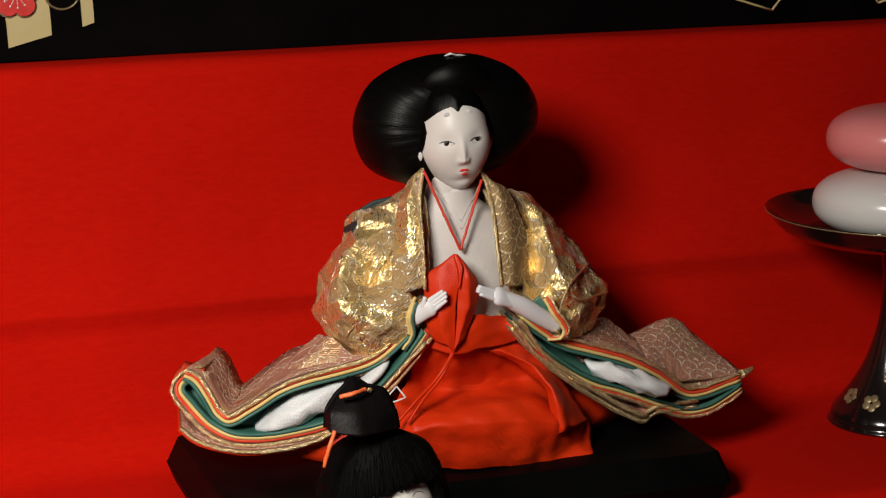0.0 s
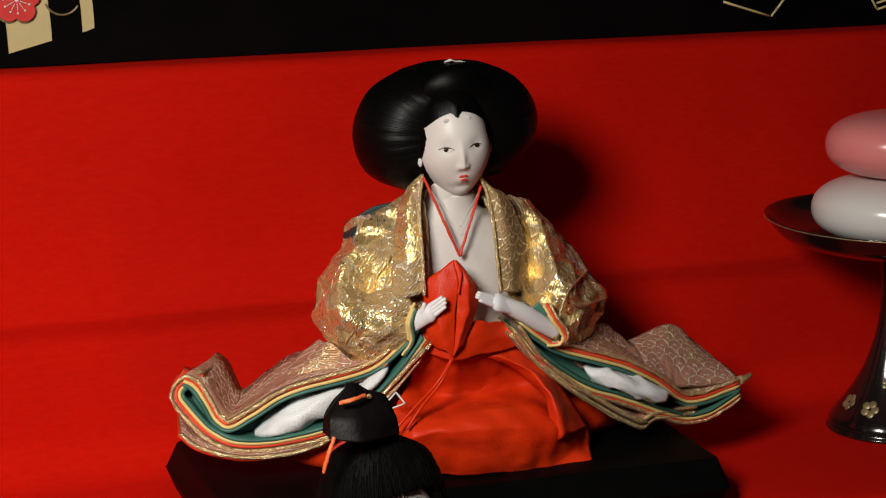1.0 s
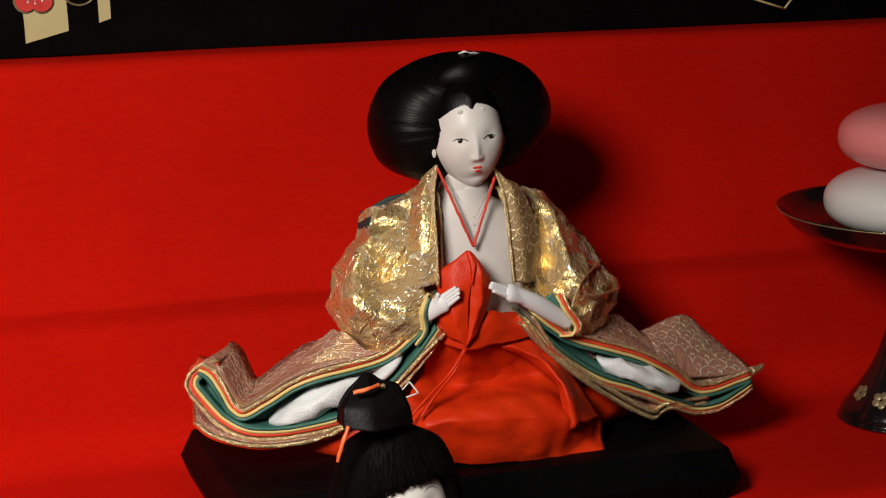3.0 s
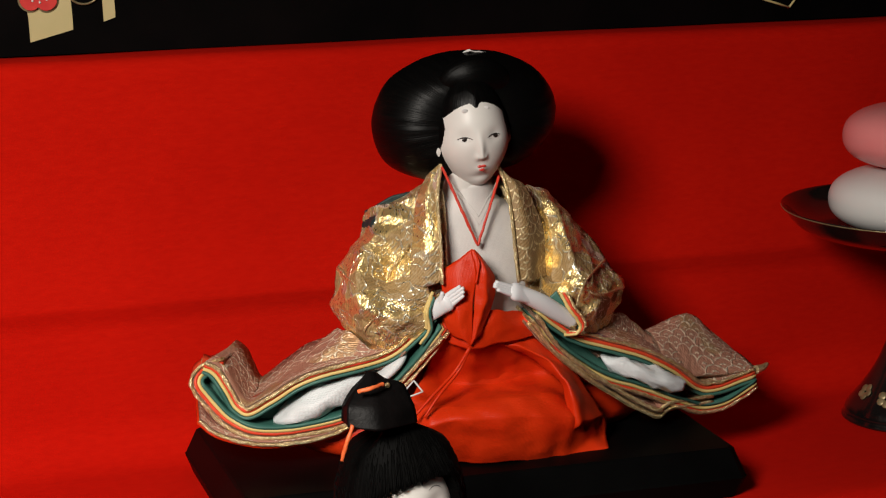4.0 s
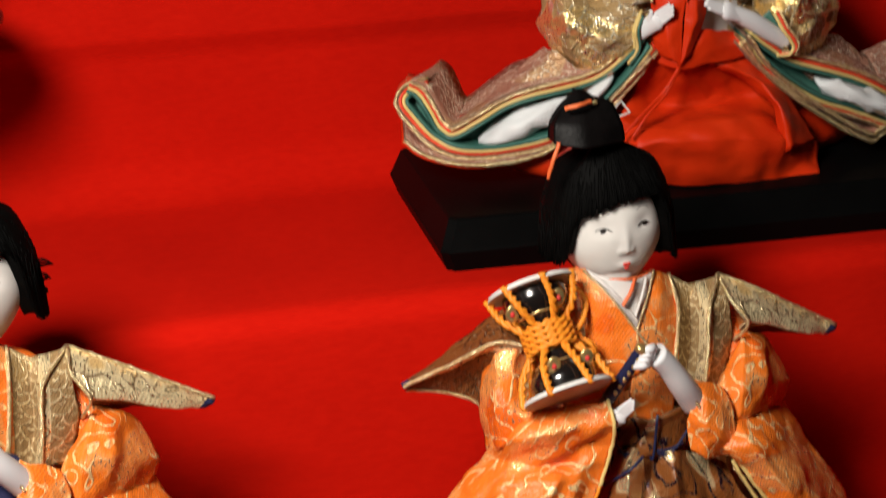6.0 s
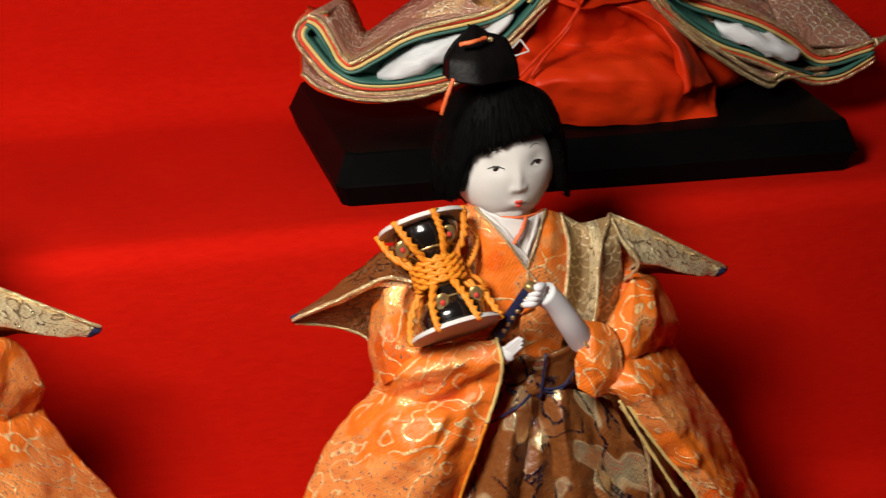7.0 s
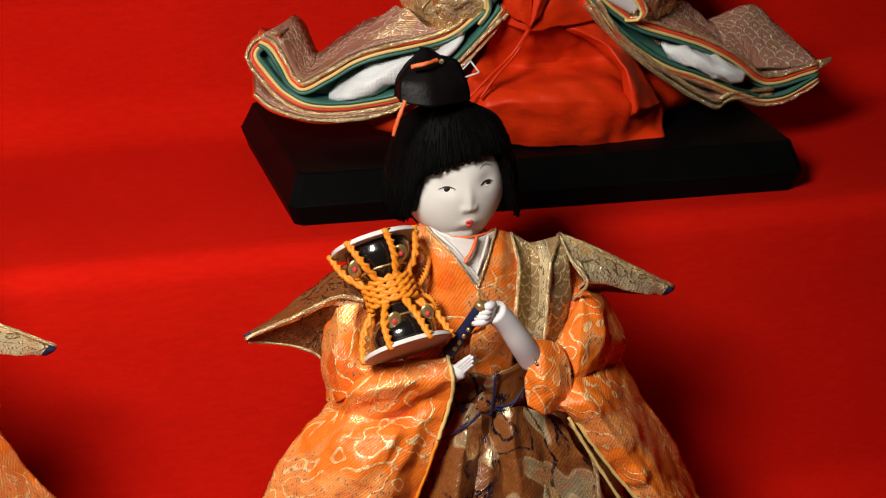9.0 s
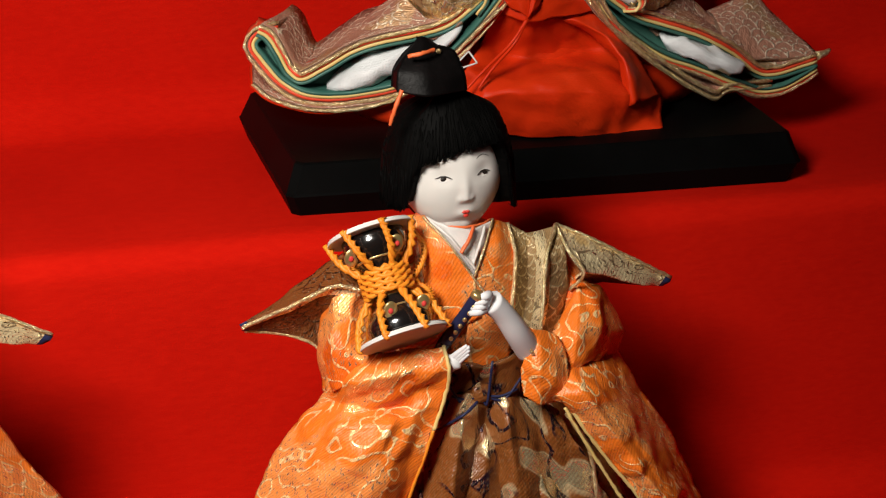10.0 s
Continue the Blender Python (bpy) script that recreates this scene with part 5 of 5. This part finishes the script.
    s.cloth([[(0.2281, 0.8640, -0.0155), (0.2392, 0.8500, -0.0077), (0.2565, 0.8420, -0.0039), (0.2771, 0.8380, -0.0010)],
             [(0.2270, 0.8640, -0.0300), (0.2344, 0.8420, -0.0157), (0.2527, 0.8320, -0.0111), (0.2783, 0.8320, -0.0114)],
             [(0.2241, 0.8680, -0.0380), (0.2350, 0.8480, -0.0313), (0.2531, 0.8420, -0.0330), (0.2787, 0.8360, -0.0245)],
             [(0.2102, 0.8700, -0.0552), (0.2258, 0.8420, -0.0408), (0.2497, 0.8300, -0.0351), (0.2731, 0.8360, -0.0438)],
             [(0.1994, 0.8720, -0.0759), (0.2177, 0.8420, -0.0633), (0.2418, 0.8280, -0.0577), (0.2678, 0.8360, -0.0597)],
             [(0.1914, 0.8720, -0.0957), (0.2136, 0.8420, -0.0846), (0.2388, 0.8280, -0.0807), (0.2615, 0.8380, -0.0815)],
             [(0.1867, 0.8720, -0.1183), (0.2108, 0.8420, -0.1100), (0.2368, 0.8300, -0.1072), (0.2558, 0.8380, -0.1082)]], ORANGE, 16, 0.5, shift=D, fine=0.0009, size=0.012, crease=0.0032, way=(0.80, 0.2, -0.56))
    s.edging([(0.2768, 0.8370, -0.0005), (0.2782, 0.8310, -0.0110), (0.2784, 0.8350, -0.0240), (0.2727, 0.8350, -0.0433)], 0.0010, YELLOW_LINING, D)
    s.edging([(0.2727, 0.8350, -0.0433), (0.2675, 0.8350, -0.0592), (0.2612, 0.8370, -0.0810), (0.2555, 0.8370, -0.1076)], 0.0008, ORANGE_CORD, D)
    # sleeve on the other side: puffed upper arm, forearm and hanging bag
    s.tube(sh([(0.340, 0.884, 0.016), (0.352, 0.878, 0.004), (0.354, 0.872, -0.011), (0.344, 0.862, -0.020)]), [0.011, 0.0120, 0.0120, 0.0100], ORANGE, 32, 30, wave=soft)
    s.cloth([[(0.3471, 0.8640, -0.0011), (0.3555, 0.8660, 0.0097), (0.3668, 0.8720, 0.0068), (0.3773, 0.8820, -0.0061)], [(0.3387, 0.8520, -0.0077), (0.3469, 0.8460, -0.0043), (0.3609, 0.8520, -0.0056), (0.3834, 0.8760, -0.0214)],
             [(0.3329, 0.8480, -0.0217), (0.3449, 0.8440, -0.0198), (0.3588, 0.8520, -0.0212), (0.3769, 0.8740, -0.0340)], [(0.3319, 0.8500, -0.0359), (0.3457, 0.8480, -0.0351), (0.3591, 0.8560, -0.0387), (0.3741, 0.8740, -0.0485)]], ORANGE, 14, 0.6, shift=D, fine=0.0009, crease=0.0026,
            way=(-0.6, 0.2, 0.78))
    s.cloth([[(0.3196, 0.8500, -0.0005), (0.3240, 0.8440, -0.0005), (0.3371, 0.8480, -0.0065)], [(0.3188, 0.8400, -0.0099), (0.3258, 0.8360, -0.0089), (0.3411, 0.8420, -0.0161)], [(0.3162, 0.8380, -0.0198), (0.3234, 0.8320, -0.0191), (0.3415, 0.8380, -0.0250)],
             [(0.3182, 0.8400, -0.0327), (0.3264, 0.8360, -0.0366), (0.3435, 0.8400, -0.0393)]], ORANGE, 14, 0.4, shift=D, fine=0.0009, crease=0.0022)
    s.cloth([[(0.3284, 0.8480, -0.0241), (0.3436, 0.8520, -0.0207), (0.3620, 0.8620, -0.0211), (0.3816, 0.8800, -0.0318)], [(0.3347, 0.8380, -0.0338), (0.3452, 0.8320, -0.0293), (0.3639, 0.8420, -0.0354), (0.3952, 0.8740, -0.0547)],
             [(0.3485, 0.8380, -0.0510), (0.3567, 0.8300, -0.0446), (0.3768, 0.8420, -0.0551), (0.4111, 0.8760, -0.0776)], [(0.3644, 0.8380, -0.0738), (0.3721, 0.8300, -0.0671), (0.3916, 0.8420, -0.0777), (0.4235, 0.8760, -0.1018)],
             [(0.3805, 0.8380, -0.0946), (0.3874, 0.8300, -0.0889), (0.4053, 0.8420, -0.1000), (0.4342, 0.8760, -0.1263)], [(0.3941, 0.8380, -0.1187), (0.4011, 0.8300, -0.1138), (0.4179, 0.8420, -0.1258), (0.4438, 0.8760, -0.1512)]], ORANGE, 16, 0.5, shift=D, fine=0.0009, size=0.012,
            crease=0.0030, way=(0.80, 0.2, 0.56))
    s.edging([(0.3414, 0.8390, -0.0392), (0.3481, 0.8370, -0.0505), (0.3640, 0.8370, -0.0732), (0.3801, 0.8370, -0.0940), (0.3937, 0.8370, -0.1181)], 0.0010, YELLOW_LINING, D)
    s.edging([(0.3405, 0.8410, -0.0424), (0.3471, 0.8400, -0.0542), (0.3612, 0.8400, -0.0774), (0.3740, 0.8400, -0.0979)], 0.0009, YELLOW_LINING, D)
    s.edging([(0.3170, 0.8460, 0.0006), (0.3178, 0.8380, -0.0031), (0.3213, 0.8360, -0.0102)], 0.0008, GOLD_TRIM, D)
    # front of the wide trousers: pleats that fall from the knot
    s.cloth([[(0.2861, 0.8500, -0.0335), (0.2933, 0.8460, -0.0320), (0.3032, 0.8500, -0.0361), (0.3104, 0.8460, -0.0345), (0.3234, 0.8500, -0.0391), (0.3404, 0.8520, -0.0475)],
             [(0.2781, 0.8500, -0.0535), (0.2870, 0.8360, -0.0425), (0.3032, 0.8500, -0.0566), (0.3109, 0.8380, -0.0476), (0.3292, 0.8480, -0.0589), (0.3508, 0.8460, -0.0667)],
             [(0.2714, 0.8500, -0.0738), (0.2829, 0.8320, -0.0633), (0.3034, 0.8500, -0.0811), (0.3138, 0.8340, -0.0698), (0.3398, 0.8460, -0.0838), (0.3639, 0.8460, -0.0902)],
             [(0.2592, 0.8500, -0.1090), (0.2780, 0.8280, -0.0999), (0.3039, 0.8480, -0.1175), (0.3175, 0.8300, -0.1066), (0.3482, 0.8440, -0.1201), (0.3796, 0.8460, -0.1274)]], BROWN, 14, 0.5, shift=D, fine=0.0010, crease=0.0016, way=(0.95, 0.1, 0.3))
    s.edging([(0.3440, 0.8480, -0.0485), (0.3537, 0.8420, -0.0651), (0.3580, 0.8420, -0.0811), (0.3608, 0.8420, -0.1003)], 0.0011, GOLD_TRIM, D)
    s.edging([(0.2963, 0.8420, -0.0346), (0.2874, 0.8360, -0.0376), (0.2782, 0.8460, -0.0486)], 0.0007, NAVY, D)
    # painted fore-arms and fingers
    s.tube(sh([(0.3232, 0.8460, -0.0129), (0.3131, 0.8380, 0.0015), (0.3047, 0.8340, 0.0135), (0.2977, 0.8320, 0.0210)]), [0.0066, 0.0060, 0.0054, 0.0058], WHITE_SKIN_COOL, 16, 16)
    for i in range(4):
        a = Vector((0.2963, 0.8300, 0.0253)) + D + Vector((-0.0008, 0, -0.0024)) * i
        s.tube([a, a + Vector((-0.0035, -0.0035, 0.0008)), a + Vector((-0.0070, -0.0010, -0.0008))], [0.0022, 0.0021, 0.0014], WHITE_SKIN_COOL, 8, 8)
    doll_fist(s, Vector((0.2785, 0.8380, -0.0132)) + D, Vector((0.2878, 0.8300, -0.0004)) + D, (0.0012, 0, -0.0032), 0.0052, WHITE_SKIN_COOL, reach=0.35)
    # head, bobbed hair and cap
    turn = Matrix.Rotation(radians(-4), 3, "Y") @ Matrix.Rotation(radians(2), 3, "X") @ Matrix.Rotation(radians(2), 3, "Z")
    c = Vector((0.2937, 0.8860, 0.0670)) + D + (Vector() if cap_on else Vector((0.013, 0, 0.003)))
    doll_head(s, c, 0.0234, 0.0230, 0.0318, turn, lambda px, py, pz, depth=False: max(pz - 0.62, py) if depth else (pz > 0.62 or py > 0.0), HAIR_DULL, (0.42, 0.145, 0.160, 0.040), (0.085, -0.42), (0.44, 0.37, 0.16, INK, 1), 0.085, rise=0.085, chin=0.20)
    rng = random.Random(5)
    jag = [rng.uniform(-1, 1) for _ in range(161)]

    def bob(u, v):
        a = 2 * math.pi * (u - 0.5)
        front = 1 / (1 + math.exp((abs(a) - 0.86) / 0.05))
        rim = (0.47 + 0.09 * a - 0.08 * (a / 0.86) ** 2) * front + (-0.42 - 0.13 * math.sin(a)) * (1 - front) + 0.014 * jag[round(u * 160) % 160]
        if v < 0.86:
            t = v / 0.86
            z = 1.0 - (1.0 - rim) * (t ** 1.25)
            r = math.sqrt(max(0.02, 1 - max(z, 0.0) ** 2.2)) * (1 - 0.10 * max(0, -z))
            r *= min(1.0, 0.10 + 3.2 * t)
        else:
            t = (v - 0.86) / 0.14
            z = rim + 0.10 * t * (1 - t)
            z0 = max(rim, 0)
            r = math.sqrt(max(0.02, 1 - z0 ** 2.2)) * (1 - 0.10 * max(0, -rim)) * (1 - 0.22 * t)
        flare = 1 + 0.10 * max(0.0, -z)
        p = Vector((0.0318 * r * flare * math.sin(a), -0.0280 * r * math.cos(a) + 0.003, 0.0350 * z + 0.001 + 0.0150 * max(0.0, z - 0.40)))
        p += p.normalized() * 0.00015 * jag[round(u * 160) % 160]
        return c + turn @ p
    s.grid(bob, 160, 40, HAIR_DULL, closed=True)
    for _ in range(900):
        u = rng.random()
        a0, a1 = bob(u, 0.25 + 0.5 * rng.random()), bob(u, 0.86)
        out = (a1 - c).normalized()
        side = Vector((rng.uniform(-1, 1), rng.uniform(-1, 1), 0)) * 0.0012
        s.tube([a0 + out * 0.0003, a1 + out * rng.uniform(0.0003, 0.0014), a1 + out * rng.uniform(-0.001, 0.0012) + side + Vector((0, 0, -rng.uniform(0.0002, 0.0012)))],
               [0.0002, 0.0003, 0.0001], HAIR_DULL, 4, 5)
    if cap_on:
        front = [[(0.2634, 0.8720, 0.1124), (0.2759, 0.8660, 0.1106), (0.2955, 0.8740, 0.1102)], [(0.2638, 0.8740, 0.1198), (0.2756, 0.8700, 0.1192), (0.2949, 0.8760, 0.1178)], [(0.2698, 0.8800, 0.1253), (0.2764, 0.8750, 0.1241), (0.2921, 0.8800, 0.1260)],
                 [(0.2752, 0.8840, 0.1292), (0.2779, 0.8820, 0.1285), (0.2851, 0.8840, 0.1270)], [(0.2786, 0.8880, 0.1312), (0.2788, 0.8870, 0.1314), (0.2802, 0.8880, 0.1300)]]
        s.cloth(front, HAT_BLACK, 10, 0.6, thick=-0.003, fine=0.0002, shift=D)
        back = [[tuple(Vector(p) + Vector((0, 0.011 * (1 - 0.2 * k), 0))) for p in r] for k, r in enumerate(front)]
        for e in (0, -1):
            s.cloth([[f[e], b[e]] for f, b in zip(front, back)], HAT_BLACK, 10, 0.6, fine=0.0002, shift=D)
        s.cloth(back, HAT_BLACK, 10, 0.6, fine=0.0002, shift=D)
        s.edging([(0.2674, 0.8700, 0.1290), (0.2729, 0.8680, 0.1308), (0.2803, 0.8720, 0.1309)], 0.0010, VERMILION_CORD, D)
        s.edging([(0.2643, 0.8680, 0.1140), (0.2607, 0.8660, 0.1068), (0.2587, 0.8680, 0.0977)], 0.0010, VERMILION_CORD, D)
        s.lump(Vector((0.2837, 0.8760, 0.1290)) + D, (0.0013, 0.0012, 0.0013), GOLD_TRIM)
    else:
        s.lump(Vector((0.308, 0.849, -0.010)) + D, (0.017, 0.006, 0.014), NAVY, wave=lambda p: crumple(p - D, 0.01, 0.003), nu=28, nv=18)
        for k in range(9):
            q = c + Vector((0.026, 0.002 * (k % 3), 0.006 - 0.0022 * k))
            s.tube([q, q + Vector((0.007, 0, 0.001)), q + Vector((0.012 - 0.0006 * k, 0, 0.0015 * (k % 3) - 0.002))], [0.0008, 0.0006, 0.0002], HAIR_DULL, 6, 8)
    # chin cord
    s.edging([(0.2752, 0.8800, 0.0490), (0.2821, 0.8720, 0.0459), (0.2933, 0.8660, 0.0454), (0.3050, 0.8700, 0.0446), (0.3122, 0.8780, 0.0436)], 0.0007, VERMILION_CORD, D)
    s.edging([(0.2978, 0.8600, 0.0475), (0.2944, 0.8560, 0.0427), (0.2900, 0.8540, 0.0374)], 0.0010, VERMILION_CORD, D)
    s.lump(Vector((0.2669, 0.8800, 0.0633)) + D, (0.0018, 0.0018, 0.0024), VERMILION_CORD)
    return tagged(s.finish("musician_doll"), label, "doll", "musician dolls")


musician_doll(0.0, True, "kneeling drummer doll in orange and brown brocade with black cap")
musician_doll(-0.308, False, "kneeling musician doll in orange brocade with bobbed black hair")


def hand_drum():
    """A small hourglass drum: two skins on hoops, a lacquered body and bright cords."""
    top, low = Vector((0.2492, 0.8640, 0.0472)), Vector((0.2570, 0.8340, 0.0065))
    ax = (top - low).normalized()
    a = ax.cross(Vector((0, 1, 0))).normalized()
    b = ax.cross(a).normalized()
    mid = (top + low) / 2

    def ring(h, r, q):
        return low + (top - low) * h + (a * math.cos(q) + b * math.sin(q)) * r
    s = Shape(mid)
    prof = [(0.03, 0.0150), (0.16, 0.0150), (0.30, 0.0095), (0.42, 0.0062), (0.5, 0.0056), (0.58, 0.0062), (0.70, 0.0095), (0.84, 0.0150), (0.97, 0.0150)]
    s.grid(lambda u, v: ring(*catmull(prof, v), 2 * math.pi * u), 32, 30, LACQUER, closed=True, caps=True)
    drum = tagged(s.finish("hand_drum"), "small hourglass drum with white skins and orange cords", "drum")
    for h, nm in ((0.0, "drum_skin"), (1.0, "drum_skin")):
        t = Shape(ring(h, 0, 0))
        sec = [(-0.024, 0.002), (-0.024, 0.0195), (-0.006, 0.0212), (0.012, 0.0205), (0.024, 0.0190), (0.024, 0.002)]
        t.grid(lambda u, v: ring(h + catmull(sec, v)[0], catmull(sec, v)[1], 2 * math.pi * u), 48, 20, DRUM_SKIN, closed=True, caps=True)
        tagged(t.finish(nm, drum), "white drum skin on a hoop")
    for h in (0.40, 0.62, 0.27, 0.74):
        t = Shape(ring(h, 0, 0))
        r = catmull([(x[1],) for x in prof], (h - 0.03) / 0.94)[0] + 0.0009
        t.tube([ring(h, r, q) for q in np.linspace(0, 2 * math.pi, 33)], 0.0008, GOLD_PAINT, 6, 64)
        tagged(t.finish("ring_band", drum), "gold ring")
    front = Vector((-0.3, -0.87, 0.38))
    q_front = math.atan2(b.dot(front), a.dot(front))
    for h, q in ((0.22, q_front - 0.1), (0.80, q_front + 0.75), (0.22, q_front + 1.1), (0.80, q_front - 0.9)):
        t = Shape(ring(h, 0.014, q))
        t.lump(ring(h, 0.0148, q), (0.0035, 0.0012, 0.0045), GOLD_PAINT)
        t.lump(ring(h, 0.0152, q) + Vector((0, -0.001, 0)), (0.0012, 0.0008, 0.0014), PLUM_RED)
        tagged(t.finish("painted_crest", drum), "gold crest with a red dot")

    def rope(pts, r=0.0018):
        t = Shape(pts[1])
        for k in range(2):
            def wave(p, u, v, k=k):
                return Vector((math.cos(v * 46 + k * math.pi), 0.6 * math.sin(v * 46 + k * math.pi), math.sin(v * 46 + k * math.pi))) * r * 0.5
            t.tube(pts, r * 0.72, ORANGE_CORD, 7, 50, wave=wave)
        return t.finish("cord", drum)
    for q0 in (3.6, 4.4, 5.2, 6.0, 0.8, 1.7, 2.6):
        rope([ring(1.02, 0.0215, q0), ring(0.80, 0.0175, q0 + 0.12), ring(0.52, 0.0078, q0 + 0.3), ring(0.22, 0.0175, q0 + 0.2), ring(-0.02, 0.0215, q0 + 0.25)])
    for h in (0.42, 0.48, 0.54, 0.60):
        rope([ring(h + 0.02 * math.sin(q), 0.0112, q) for q in np.linspace(0, 2 * math.pi, 12)], 0.0017)
    rope([ring(0.5, 0.012, 3.3), ring(0.62, 0.019, 3.3), ring(0.78, 0.024, 3.4), ring(0.95, 0.022, 3.5)], 0.0014)
    rope([ring(0.5, 0.012, 3.4), ring(0.40, 0.018, 3.3), ring(0.30, 0.020, 3.4), ring(0.1, 0.020, 3.8)], 0.0014)
    t = Shape(ring(0.5, 0.012, 3.5))
    t.lump(ring(0.5, 0.013, 3.6), (0.0045, 0.004, 0.004), ORANGE_CORD, wave=lambda p: crumple(p, 0.004, 0.0012))
    t.finish("knot", drum)
    return drum


hand_drum()


def short_sword():
    top, low = Vector((0.2913, 0.8280, 0.0271)), Vector((0.2782, 0.8380, 0.0001))
    s = Shape(low)
    s.tube([low + (top - low) * f for f in (0, 0.5, 0.93)], [0.0034, 0.0032, 0.0034], NAVY, 14, 20, flat=0.75)
    ob = tagged(s.finish("short_sword"), "short sword with navy cord-wrapped hilt held by the doll", "sword")
    t = Shape(top)
    t.tube([low + (top - low) * 0.91, low + (top - low) * 0.98, top + (top - low) * 0.02], [0.0038, 0.0040, 0.0026], GOLD_PAINT, 14, 8, flat=0.8)
    tagged(t.finish("pommel", ob), "worn gold pommel")
    for k in range(6):
        c = low + (top - low) * (0.12 + 0.13 * k)
        t = Shape(c)
        t.lump(c + Vector((0, -0.0025, 0)), (0.0011, 0.0009, 0.0013), GOLD_PAINT, nu=10, nv=6)
        t.finish("hilt_diamond", ob)
    t = Shape(low)
    t.tube([low, low + (low - top) * 0.2], [0.0036, 0.0030], LACQUER, 12, 6, flat=0.7)
    tagged(t.finish("scabbard", ob), "black scabbard")
    return ob


short_sword()
